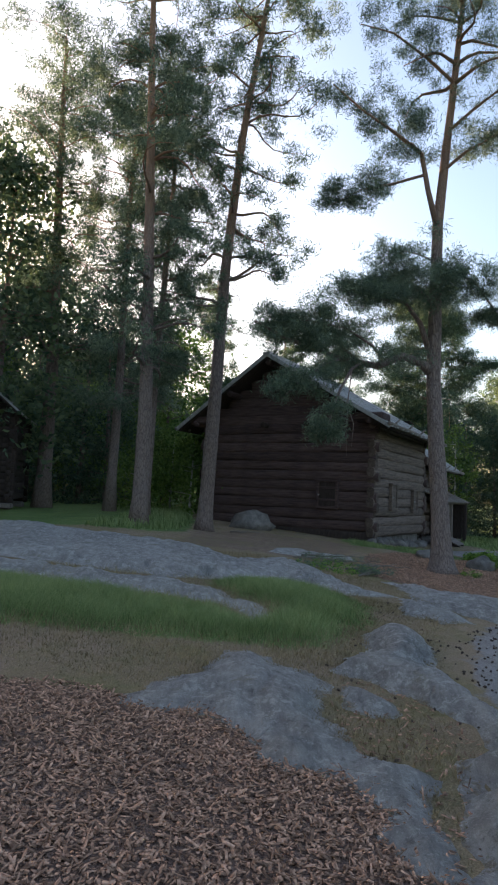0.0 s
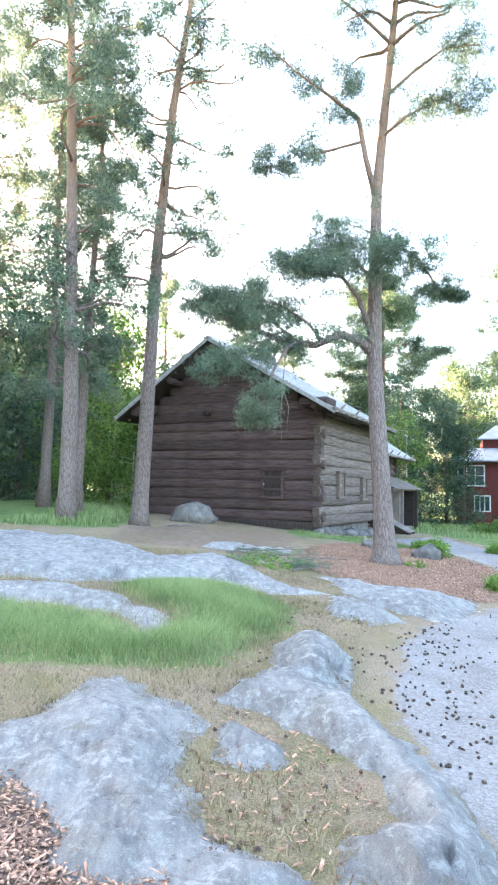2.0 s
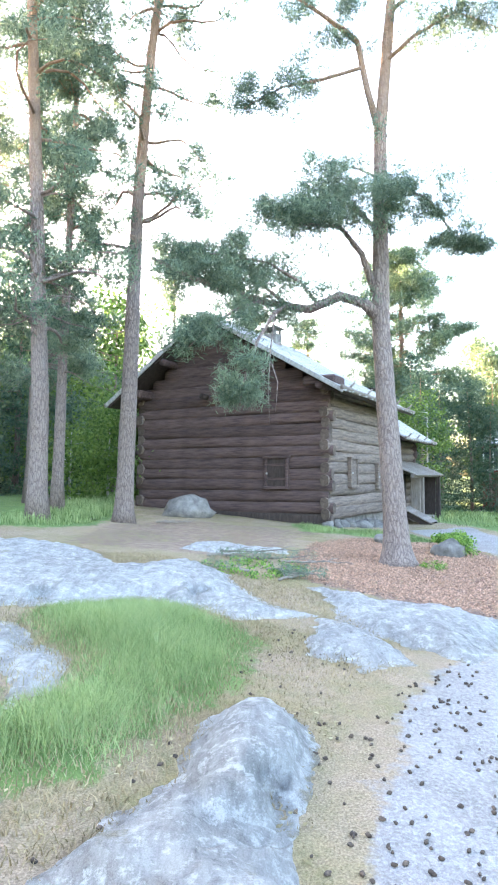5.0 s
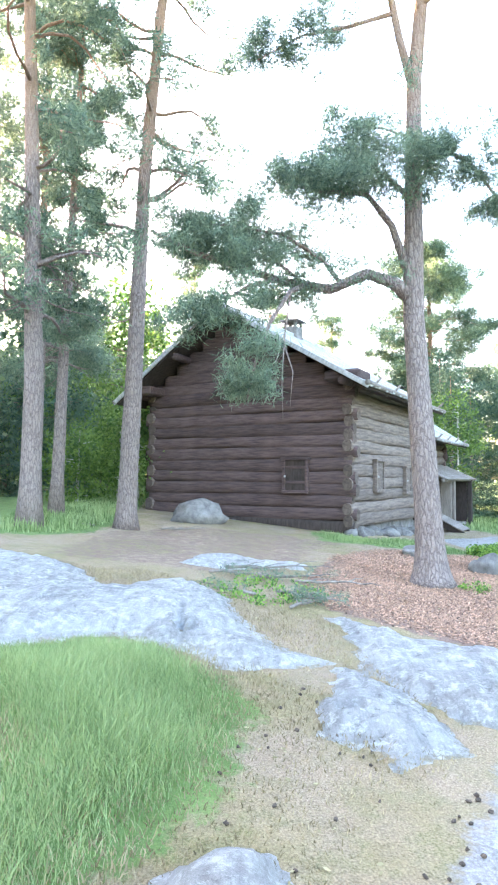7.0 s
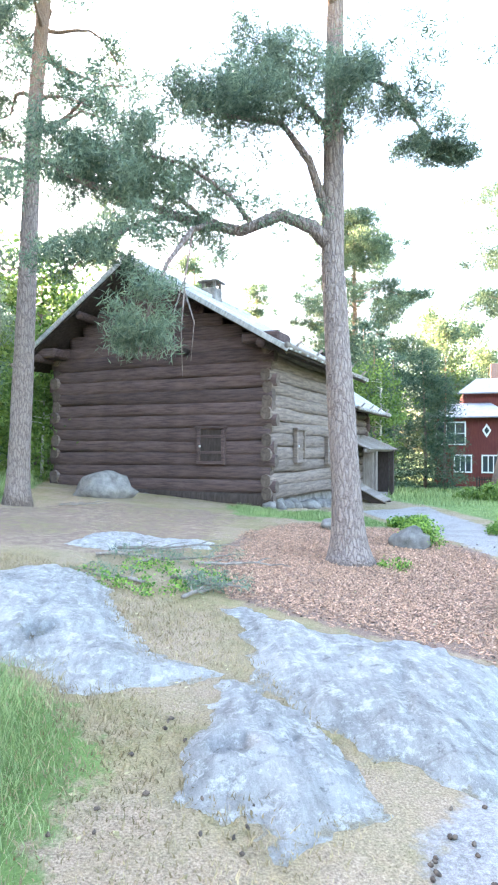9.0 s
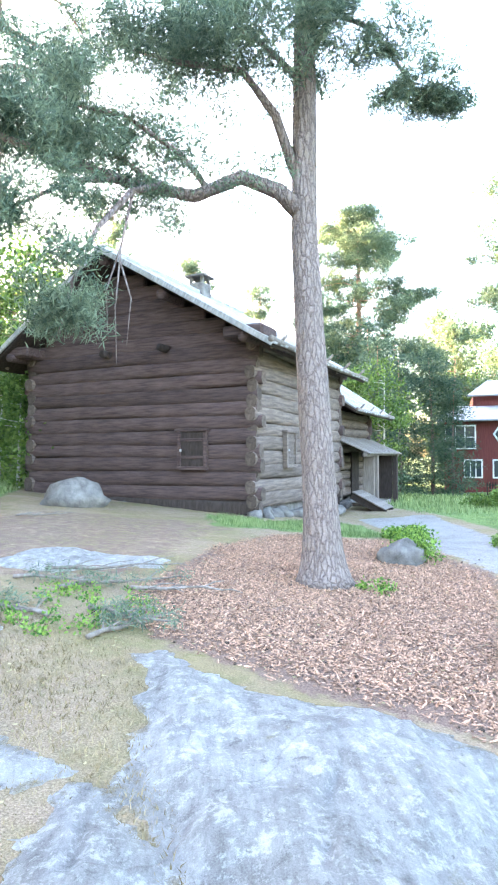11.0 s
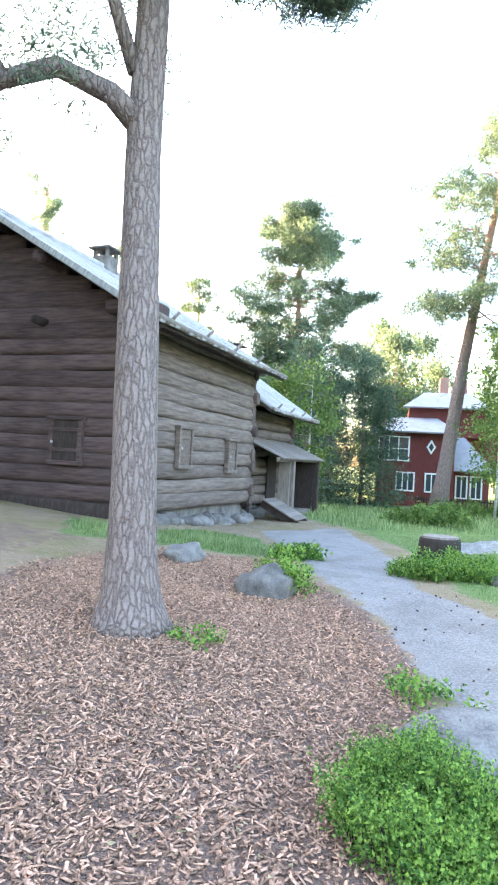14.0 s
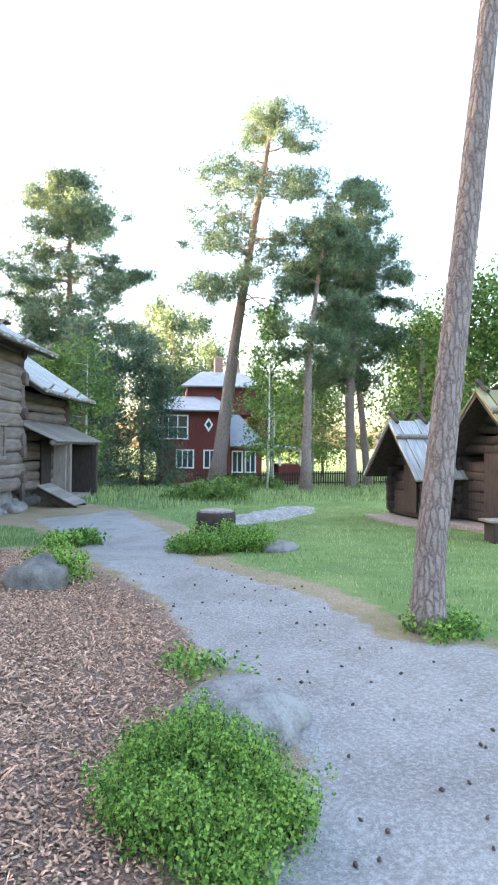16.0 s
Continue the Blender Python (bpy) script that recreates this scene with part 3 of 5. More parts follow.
            child("eave_hook", mesh("eave_hook", v, f, PLANK_OLD, True), c, "", pose(x - side * 0.3, -0.4 + 1.6 * k, EAVE + 0.10))
    child("ridge_board", box_mesh("ridge_board", (RX - 0.16, -1.0, RIDGE - 0.06), (RX + 0.16, 6.9, RIDGE + 0.06), PLANK_ROOF, 0.02), c)
    # chimney with a cap on short legs
    ch = child("chimney", box_mesh("chimney", (-0.27, -0.27, -0.9), (0.27, 0.27, 0.42), STONE, 0.03), c, "grey plastered chimney", pose(-3.75, 4.0, RIDGE - 0.1))
    child("chimney_cap", box_mesh("chimney_cap", (-0.36, -0.36, 0.60), (0.36, 0.36, 0.66), STONE, 0.01), ch)
    for a in (-0.2, 0.2):
        for b in (-0.2, 0.2):
            child("cap_leg", box_mesh("cap_leg", (a - 0.05, b - 0.05, 0.41), (a + 0.05, b + 0.05, 0.61), STONE, 0.01), ch)
    st = child("stove_chimney", box_mesh("stove_chimney", (-0.22, -0.22, -1.2), (0.22, 0.22, 0.0), STONE, 0.03), c, "small grey chimney on the lower roof", pose(-1.2, 7.7, 4.85))
    child("chimney_cap", box_mesh("chimney_cap", (-0.3, -0.3, 0.10), (0.3, 0.3, 0.16), DARK_WOOD, 0.01), st)
    child("cap_leg", box_mesh("cap_leg", (-0.15, -0.15, -0.01), (0.15, 0.15, 0.11), DARK_WOOD, 0.01), st)
    shutter(c, (-1.55, -0.17, 1.12), 0, 0.66, 0.84, "small dark board hatch")
    shutter(c, (0.19, 1.75, 1.15), 90, 0.55, 0.80, "grey board hatch with a crooked frame")
    shutter(c, (0.19, 4.55, 1.05), 90, 0.50, 0.75, "narrow grey board hatch")
    for x, z in ((-2.35, 4.02), (-4.1, 3.98)):
        v, f = tube([(0, -0.3, 0), (0, 0.1, 0)], [0.10, 0.10], 9, 0.2)
        child("beam_end", mesh("beam_end", v, f, DARK_WOOD, True), c, "", pose(x, -0.1, z))
    for x in (0.05, -W - 0.05):
        child("wall_plate", box_mesh("wall_plate", (x - 0.5, -0.75, 4.02), (x + 0.5, 0.1, 4.3), LOG_FRONT, 0.05), c)
    # lower part of the building behind, with a lean-to over its door
    A0, A1, AW = 6.55, 11.2, 5.6
    for i in range(10):
        z = -0.05 + 0.30 * (i + 0.5)
        o = 0.22 + 0.04 * math.sin(i * 1.9)
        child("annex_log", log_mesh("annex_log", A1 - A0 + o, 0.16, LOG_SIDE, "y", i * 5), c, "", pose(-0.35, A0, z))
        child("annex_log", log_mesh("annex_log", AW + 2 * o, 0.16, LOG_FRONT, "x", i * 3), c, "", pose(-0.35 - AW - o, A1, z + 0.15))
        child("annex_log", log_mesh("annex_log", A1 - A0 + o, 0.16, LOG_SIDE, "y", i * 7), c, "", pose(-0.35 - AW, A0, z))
    AR, AH = 5.35, AW / 2 + 1.0
    arun = AH / math.cos(math.radians(ang))
    for side in (1, -1):
        def place2(i, side=side):
            return pose(-0.35 - AW / 2 + side * AH / 2, A0 + 0.1 + 0.20 * (i + 0.5), AR - SLOPE * AH / 2 + 0.012 * (i % 2), 0, side * ang, 0) @ pose(0, 0, 0, 0, 0, 90)
        plank_row(c, "annex_roof_board", 27, arun, 0.20, 0.05, PLANK_ROOF, place2, 3 + side)
        # dark sheet just below the annex boards
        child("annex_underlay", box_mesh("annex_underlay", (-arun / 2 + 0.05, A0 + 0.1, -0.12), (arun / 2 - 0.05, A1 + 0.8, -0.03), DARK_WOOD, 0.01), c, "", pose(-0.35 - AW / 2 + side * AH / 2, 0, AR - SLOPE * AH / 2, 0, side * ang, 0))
        child("annex_eave_log", log_mesh("annex_eave_log", 5.3, 0.06, PLANK_OLD, "y", side + 4), c, "", pose(-0.35 - AW / 2 + side * (AH - 0.05), A0 + 0.1, AR - SLOPE * AH + 0.04))
        for k in range(4):
            v, f = tube([(0, 0, -0.10), (side * 0.22, 0, 0.0), (side * 0.36, 0, 0.14)], [0.04, 0.035, 0.03], 7)
            child("annex_hook", mesh("annex_hook", v, f, PLANK_OLD, True), c, "", pose(-0.35 - AW / 2 + side * (AH - 0.3), A0 + 0.6 + 1.35 * k, AR - SLOPE * AH + 0.10))
    child("annex_gable", box_mesh("annex_gable", (-0.35 - AW, A1 - 0.06, 2.9), (-0.35, A1 + 0.06, 3.4), LOG_FRONT, 0.01), c)
    # porch
    P0, P1 = 6.6, 11.6
    pang = 24.0
    for i in range(25):
        child("porch_roof_board", PORCH_BOARD, c, "",
              pose(-0.25 + 0.62, P0 + 0.2 * (i + 0.5), 1.98 - 0.25 + 0.01 * (i % 2), 0, pang, 0))
    child("porch_beam", log_mesh("porch_beam", P1 - P0, 0.07, PLANK_OLD, "y", 3), c, "", pose(0.85, P0, 1.42))
    child("porch_board", box_mesh("porch_board", (0.42, 8.0, -0.45), (0.80, 8.08, 1.55), PLANK_OLD, 0.01), c, "broad upright grey board")
    child("porch_post", box_mesh("porch_post", (0.78, 8.08, -0.45), (0.92, 8.24, 1.42), PLANK_OLD, 0.02), c)
    child("porch_post", box_mesh("porch_post", (-0.16, 6.75, -0.3), (-0.06, 6.87, 2.0), DARK_WOOD, 0.02), c)
    child("porch_post", box_mesh("porch_post", (0.76, 11.0, -0.55), (0.94, 11.2, 1.42), DARK_WOOD, 0.02), c)
    child("porch_side", box_mesh("porch_side", (-0.2, 11.0, -0.45), (0.75, 11.06, 1.6), DARK_WOOD, 0.01), c)
    child("door", box_mesh("door", (-0.20, 8.6, -0.1), (-0.14, 9.5, 1.5), DARK_WOOD, 0.01), c, "low dark plank door in the porch")
    child("threshold", box_mesh("threshold", (-0.1, 8.3, -0.5), (0.75, 10.9, -0.28), PLANK_OLD, 0.02), c)
    return c


PORCH_BOARD = box_mesh("porch_roof_board", (-0.72, -0.095, -0.02), (0.72, 0.095, 0.02), PLANK_OLD, 0.005)
cabin = make_cabin()


def lump(name, at, size, mat, label, category, group="", seed=0, turn=0.0, detail=3):
    bm = bmesh.new()
    bmesh.ops.create_icosphere(bm, subdivisions=detail, radius=1.0)
    for v in bm.verts:
        k = 1 + 0.32 * noise.noise(v.co * 1.6 + Vector((seed * 3.1, seed, 0))) + 0.14 * noise.noise(v.co * 4 + Vector((seed, 0, 5)))
        v.co = Vector((v.co.x * size[0] * k, v.co.y * size[1] * k, v.co.z * size[2] * k))
    me = bpy.data.meshes.new(name)
    bm.to_mesh(me)
    bm.free()
    me.materials.append(mat)
    me.polygons.foreach_set("use_smooth", np.ones(len(me.polygons), dtype=bool))
    ob = new(name, me)
    ob.matrix_world = pose(*at, 0, 0, turn)
    return tagged(ob, label, category, group)


def on(x, y, dz=0.0):
    return (x, y, float(level(x, y)) + dz)


# stones under the sills
for k in range(34):
    s = k / 33
    q = CABIN @ Vector((0.08 - 0.35 * (s > 0.56) + 0.1 * math.sin(k * 2.1), -0.1 + 11.3 * s, 0))
    lump("foundation_stone", on(q.x, q.y, 0.03 + 0.05 * math.sin(k * 3.7)), (0.20 + 0.09 * math.sin(k * 5), 0.24 + 0.10 * math.sin(k * 2.9), 0.15 + 0.10 * s + 0.05 * math.sin(k * 7)), STONE, "grey field stone under the cabin sill", "stone", "foundation stones", k, k * 37, 2)
for k in range(8):
    q = CABIN @ Vector((-6.2 + 0.85 * k, 0.05, 0))
    lump("foundation_stone", on(q.x, q.y, -0.07), (0.3, 0.2, 0.13), STONE, "grey field stone under the cabin sill", "stone", "foundation stones", k + 50, k * 31, 2)
lump("boulder", on(0.1, 19.3 + 1.6, 0.12), (0.72, 0.55, 0.46), STONE, "rounded grey boulder at the cabin corner", "boulder", "", 4, 10)
lump("boulder", on(5.85, 15.75, 0.07), (0.36, 0.30, 0.24), STONE, "grey stone beside a small shrub", "stone", "", 8, 30)
lump("boulder", on(6.24, 11.78, 0.03), (0.36, 0.36, 0.20), STONE, "large grey stone behind the bilberry bush", "stone", "", 12, 20)
lump("boulder", on(5.0, 17.6, 0.05), (0.35, 0.28, 0.18), STONE, "grey stone at the edge of the wood chips", "stone", "", 14, 70)
lump("boulder", on(9.5, 16.6, 0.0), (0.28, 0.2, 0.14), STONE, "small grey stone in the lawn", "stone", "", 17, 0)


def make_ramp():
    r = thing("boarded_ramp", (0, 0, 0), "grey plank ramp before the cabin porch", "ramp")
    r.matrix_world = CABIN @ pose(1.0, 7.1, -0.16, 0, 27, 0)
    board = box_mesh("ramp_board", (-0.10, -0.6, -0.02), (0.095, 0.6, 0.02), PLANK_OLD, 0.006)
    for i in range(6):
        child("ramp_board", board, r, "", pose(-0.55 + 0.2 * i, 0.01 * (i % 2), 0.08))
    for y in (-0.45, 0.45):
        child("runner", box_mesh("runner", (-0.65, y - 0.05, -0.16), (0.6, y + 0.05, 0.058), DARK_WOOD, 0.01), r)


make_ramp()


# ---- trees ----
def tufts(centres, n, size, spread, up=0.25, width=0.14, r=rng):
    """Star-like sprays of needles or leaves round the given centres."""
    c = np.repeat(np.asarray(centres, float), n, 0)
    k = len(c)
    d = r.normal(size=(k, 3))
    d[:, 2] += up
    d /= np.linalg.norm(d, axis=1)[:, None]
    base = c + r.normal(size=(k, 3)) * spread
    s = size * r.uniform(0.6, 1.3, (k, 1))
    side = np.cross(d, r.normal(size=(k, 3)))
    side /= np.linalg.norm(side, axis=1)[:, None] + 1e-9
    v = np.stack([base - d * s * 0.4, base + side * s * width, base + d * s * 0.6, base - side * s * width], 1)
    return v.reshape(-1, 3), np.arange(4 * k).reshape(-1, 4)


def limb_points(start, azimuth, length, rise, sag, r, steps=6):
    pts = []
    for i in range(steps + 1):
        s = i / steps
        a = azimuth + 0.25 * math.sin(s * 4 + start.z)
        pts.append(start + Vector((math.cos(a) * length * s, math.sin(a) * length * s, rise * length * s - sag * length * s * s + 0.05 * length * math.sin(s * 7 + start.z * 3))))
    return pts


def spray(pts, r, reach, count, from_s=0.35, flat=0.35):
    """Tuft centres round the outer stretch of a limb."""
    out = []
    n = len(pts) - 1
    for _ in range(count):
        s = from_s + (1 - from_s) * r.random() ** 0.75
        i = min(int(s * n), n - 1)
        p = pts[i].lerp(pts[i + 1], s * n - i)
        w = r.normal(size=3) * reach * (0.4 + 0.6 * math.sin(math.pi * min(1, s)))
        out.append((p.x + w[0], p.y + w[1], p.z + w[2] * flat + 0.05))
    return out


def clumped(pts, r, reach, clumps, per, from_s=0.35, flat=0.4):
    out = []
    for c in spray(pts, r, reach, clumps, from_s, flat):
        q = r.normal(size=(per, 3)) * reach * np.array([0.23, 0.23, 0.10])
        out += [tuple(np.array(c) + v) for v in q]
    return out


def pine(at, trunk, r0, label, limbs=(), crown_from=0.5, whorls=14, reach=2.2, seed=1, needle=0.13, per=14, n=8, dead=6, mat=None, group="pines", flare=1.25, dome=False):
    """A pine: trunk through points relative to its foot, explicit limbs, then whorls of limbs in the crown."""
    r = np.random.default_rng(seed)
    t = thing("pine_tree", at, label, "tree", group)
    pts = [Vector(p) for p in trunk]
    fine = []
    for a, b in zip(pts, pts[1:]):
        fine += [a.lerp(b, k / 4) for k in range(4)]
    fine.append(pts[-1])
    top = pts[-1].z
    rad = [r0 * max(0.12, (1 - 0.80 * (p.z / top))) * (1 + flare * 0.35 * math.exp(-max(p.z, 0) / 0.25)) for p in fine]
    v, f = tube(fine, rad, 16, 0.06)
    child("trunk", mesh("trunk", v, f, BARK, True), t, "scaly grey-brown bark, orange higher up")

    def along(z):
        for a, b in zip(pts, pts[1:]):
            if a.z <= z <= b.z:
                return a.lerp(b, (z - a.z) / (b.z - a.z))
        return pts[-1]
    centres = []
    for pl, rr, cl, rc in limbs:
        q = [Vector(p) for p in pl]
        v, f = tube(q, [rr * (1 - 0.75 * i / (len(q) - 1)) for i in range(len(q))], 8, 0.15)
        child("limb", mesh("limb", v, f, BARK, True), t)
        if cl:
            centres += clumped(q, r, rc * 1.3, int(cl * 1.75), per, 0.28)
    thin = []
    for k in range(whorls):
        s = k / max(1, whorls - 1)
        z = top * (crown_from + (0.985 - crown_from) * s) + r.uniform(-0.25, 0.25)
        long = reach * (0.55 + 0.45 * math.sin(math.pi * (0.25 + 0.75 * s))) * r.uniform(0.7, 1.15)
        if dome:
            long = reach * math.sqrt(max(0.04, 1 - s ** 2.2)) * r.uniform(0.75, 1.1)
        for j in range(2 if s < 0.5 and not dome else 3):
            az = r.uniform(0, 2 * math.pi)
            q = limb_points(along(min(z, top - 0.1)), az, long * r.uniform(0.6, 1.1), r.uniform(0.05, 0.5), 0.25, r)
            thin.append(tube(q, [0.05 * (1 - 0.8 * i / 6) * (0.6 + 0.5 * (1 - s)) for i in range(7)], 5))
            centres += clumped(q, r, (0.19 if dome else 0.24) * reach, 10 if dome else 6, per, 0.42 if dome else 0.3, 0.25)
    for k in range(dead):
        z = top * r.uniform(0.25, crown_from + 0.1)
        q = limb_points(along(z), r.uniform(0, 6.28), r.uniform(0.5, 1.6), -0.1, 0.3, r)
        thin.append(tube(q, [0.022 * (1 - 0.8 * i / 6) for i in range(7)], 4))
    if thin:
        v, f = joined(thin)
        child("branching", mesh("branching", v, f, BARK, True), t)["kind"] = "stuff"
    v, f = tufts(centres, int(n * 1.6), needle * 1.15, needle * 0.7, 0.3, 0.052 if needle < 0.15 else 0.07, r)
    child("crown", mesh("crown", v, f, mat or NEEDLES), t, "clumps of blue-green needles")["kind"] = "stuff"
    return t


# the pine with the low crooked limb
x0, y0, z0 = on(4.32, 13.95, -0.05)


def rel(*pts):
    """Points relative to the foot; the upper tree leans back from the path."""
    return [(1.15 + (x - 1.15) * 1.037 - x0, y + 0.45 - y0, 1.42 + (z - 1.42) * 1.037 - z0) for x, y, z in pts]


FORKED = [(0, 0, 0), (-0.02, 0.03, 0.6), (-0.07, 0.15, 1.95), (-0.15, 0.43, 4.3), (-0.13, 0.47, 6.6), (-0.10, 0.5, 8.2), (0.08, 0.5, 10.2), (0.28, 0.5, 12.3), (0.5, 0.5, 15)]
pine((x0, y0, z0), FORKED, 0.215,
     "tall forked pine with a low crooked limb, among wood chips",
     limbs=[(rel((4.0, 13.9, 4.30), (3.75, 13.85, 4.5), (3.3, 13.75, 4.62), (2.75, 13.7, 4.36), (2.0, 13.6, 4.45), (1.4, 13.5, 4.62), (0.7, 13.5, 4.85), (0.0, 13.5, 5.2)), 0.12, 32, 0.44),
            (rel((2.9, 13.7, 4.45), (2.6, 13.6, 4.8), (2.0, 13.4, 5.1), (1.2, 13.3, 5.2), (0.5, 13.2, 5.2)), 0.04, 32, 0.42),
            (rel((2.4, 13.7, 4.4), (1.9, 14.0, 4.9), (1.2, 14.3, 5.2), (0.4, 14.5, 5.3)), 0.04, 22, 0.42),
            (rel((2.4, 13.5, 4.4), (2.1, 13.1, 4.15), (1.8, 12.7, 3.6), (1.6, 12.5, 3.0), (1.5, 12.4, 2.5)), 0.045, 13, 0.22),
            (rel((1.9, 13.5, 4.45), (1.5, 13.0, 4.2), (1.0, 12.7, 3.8), (0.7, 12.6, 3.45)), 0.04, 15, 0.27),
            ([(2.15 - x0, 13.6 - y0, 4.3 - z0), (2.05 - x0, 13.35 - y0, 3.6 - z0), (2.0 - x0, 13.22 - y0, 2.9 - z0), (2.02 - x0, 13.2 - y0, 2.3 - z0)], 0.016, 0, 0),
            ([(2.05 - x0, 13.35 - y0, 3.6 - z0), (1.9 - x0, 13.3 - y0, 3.1 - z0), (1.93 - x0, 13.2 - y0, 2.6 - z0)], 0.012, 0, 0),
            ([(2.04 - x0, 13.33 - y0, 3.4 - z0), (2.16 - x0, 13.25 - y0, 3.0 - z0), (2.12 - x0, 13.2 - y0, 2.5 - z0)], 0.012, 0, 0),
            (rel((3.95, 13.9, 4.75), (3.7, 13.8, 5.4), (3.3, 13.7, 5.85), (2.6, 13.6, 5.85), (1.9, 13.6, 6.0)), 0.075, 34, 0.50),
            (rel((4.0, 13.9, 5.9), (3.6, 13.8, 6.2), (3.2, 13.7, 6.4), (2.7, 13.7, 6.2)), 0.05, 30, 0.48),
            (rel((4.05, 13.9, 5.9), (4.2, 13.6, 6.2), (4.4, 13.4, 6.4)), 0.04, 18, 0.42),
            (rel((4.05, 13.9, 6.2), (4.4, 13.6, 6.5), (4.8, 13.5, 6.3), (5.3, 13.5, 5.6), (5.75, 13.5, 5.35)), 0.05, 24, 0.19),
            (rel((4.05, 14.0, 6.9), (3.7, 14.1, 7.1), (3.2, 14.1, 7.2), (2.9, 14.1, 7.1)), 0.03, 4, 0.25),
            (rel((4.08, 13.95, 7.7), (3.85, 13.9, 8.5), (3.68, 13.9, 9.4), (3.1, 13.9, 9.85), (2.3, 13.9, 10.4), (1.6, 13.9, 11.0)), 0.075, 18, 0.45),
            (rel((3.75, 13.9, 8.9), (3.0, 13.8, 8.6), (2.3, 13.7, 8.4), (1.6, 13.7, 8.0)), 0.04, 20, 0.32),
            (rel((3.68, 13.9, 9.4), (3.4, 13.8, 9.6), (3.3, 13.7, 9.5)), 0.04, 8, 0.40),
            (rel((4.15, 13.95, 9.0), (4.7, 13.9, 9.5), (5.5, 13.9, 10.0), (6.3, 13.9, 9.7)), 0.05, 26, 0.42),
            (rel((4.3, 13.95, 10.0), (4.9, 14, 10.6), (5.6, 14, 11.2), (6.6, 14, 11.4)), 0.05, 20, 0.5),
            (rel((4.4, 13.95, 11.2), (3.8, 14, 11.8), (3.0, 14, 12.4), (2.2, 14, 12.6)), 0.05, 12, 0.45)],
     crown_from=0.78, whorls=7, reach=1.9, seed=3, per=16, n=11, dead=0, needle=0.105, flare=2.4)

# pines of the left-hand group
GRP = "tall pines beside the cabin"
pine(on(-1.27, 18.35, -0.05), [(0, 0, 0), (0.05, 0, 1.5), (0.12, 0, 3.3), (0.28, 0, 8), (0.60, 0, 12.0), (1.0, 0, 15), (1.5, 0, 19)], 0.225, "tall straight pine leaning a little towards the cabin", crown_from=0.36, whorls=18, reach=2.3, seed=11, needle=0.15, dead=14, group=GRP)
pine(on(-2.95, 17.0, -0.05), [(0, 0, 0), (0.02, 0, 3.0), (-0.12, 0, 7.2), (-0.27, 0, 11.0), (-0.4, 0, 14), (-0.5, 0, 18.5)], 0.22, "thick grey-barked pine in grass", crown_from=0.24, whorls=18, reach=2.3, seed=12, needle=0.15, dead=16, group=GRP)
pine(on(-3.25, 19.6, -0.05), [(0, 0, 0), (0.1, 0, 4.0), (0.3, 0, 9), (0.5, 0, 15)], 0.16, "slender pine behind a thicker one", crown_from=0.3, whorls=14, reach=1.6, seed=13, needle=0.15, dead=12, group=GRP)
pine(on(-7.9, 24, -0.05), [(0, 0, 0), (0.05, 0, 5.4), (-0.2, 0, 13.5), (-0.3, 0, 19)], 0.30, "tall pine with reddish upper trunk", crown_from=0.30, whorls=22, reach=3.7, seed=14, needle=0.18, dead=10, group=GRP)
pine(on(-5.2, 23.5, -0.05), [(0, 0, 0), (0.1, 0, 5), (0.1, 0, 12), (0.2, 0, 16)], 0.20, "pine in the shade of the wood", crown_from=0.25, whorls=20, reach=3.0, seed=15, needle=0.18, dead=10, group=GRP)
# pines beyond the path
pine(on(8.6, 12.7, -0.05), [(0, 0, 0), (0.05, 0, 0.8), (0.22, 0, 2.0), (0.49, 0, 3.9), (0.75, 0, 5.8), (1.3, 0.1, 9), (1.9, 0.2, 12), (2.3, 0.3, 15)], 0.142, "bare leaning pine trunk beside the gravel path", crown_from=0.72, whorls=8, reach=2.0, seed=16, dead=0, group="pines beyond the path")
FAR = "pines near the red house"
pine(on(16.4, 33, -0.1), [(0, 0, 0), (0.9, 0, 6.6), (1.8, 0, 11.8), (2.4, 0, 15), (2.8, 0, 17.6)], 0.34, "tall leaning pine with a spreading open crown", crown_from=0.46, whorls=17, reach=4.0, seed=21, needle=0.20, per=9, n=8, dead=8, group=FAR, mat=NEEDLES_FAR, dome=True)
pine(on(18.4, 29, -0.1), [(0, 0, 0), (0.1, 0, 5.6), (0.5, 0, 8.5), (0.9, 0, 11.0)], 0.21, "slender pine behind the lawn", crown_from=0.5, whorls=11, reach=1.9, seed=22, needle=0.22, per=14, n=8, dead=6, group=FAR, mat=NEEDLES_FAR)
pine(on(22.7, 31.5, -0.1), [(0, 0, 0), (-0.2, 0, 4), (0.1, 0, 9), (0.2, 0, 14.4)], 0.26, "tall dense pine with a sunlit orange trunk", crown_from=0.34, whorls=22, reach=3.0, seed=23, needle=0.20, per=8, n=8, dead=5, group=FAR, mat=NEEDLES_FAR, dome=True)
pine(on(24.5, 32.5, -0.1), [(0, 0, 0), (-0.5, 0, 4), (-1.3, 0, 9), (-1.6, 0, 12)], 0.2, "leaning sunlit pine behind another", crown_from=0.45, whorls=11, reach=2.0, seed=24, needle=0.22, per=14, n=8, dead=5, group=FAR, mat=NEEDLES_FAR)
pine(on(13.0, 45, -0.1), [(0, 0, 0), (-0.1, 0, 8), (-0.2, 0, 17.2)], 0.32, "tall pine with a broad domed crown behind the cabin", crown_from=0.30, whorls=26, reach=5.4, seed=25, needle=0.22, per=16, n=8, dead=6, group=FAR, mat=NEEDLES_FAR, dome=True)
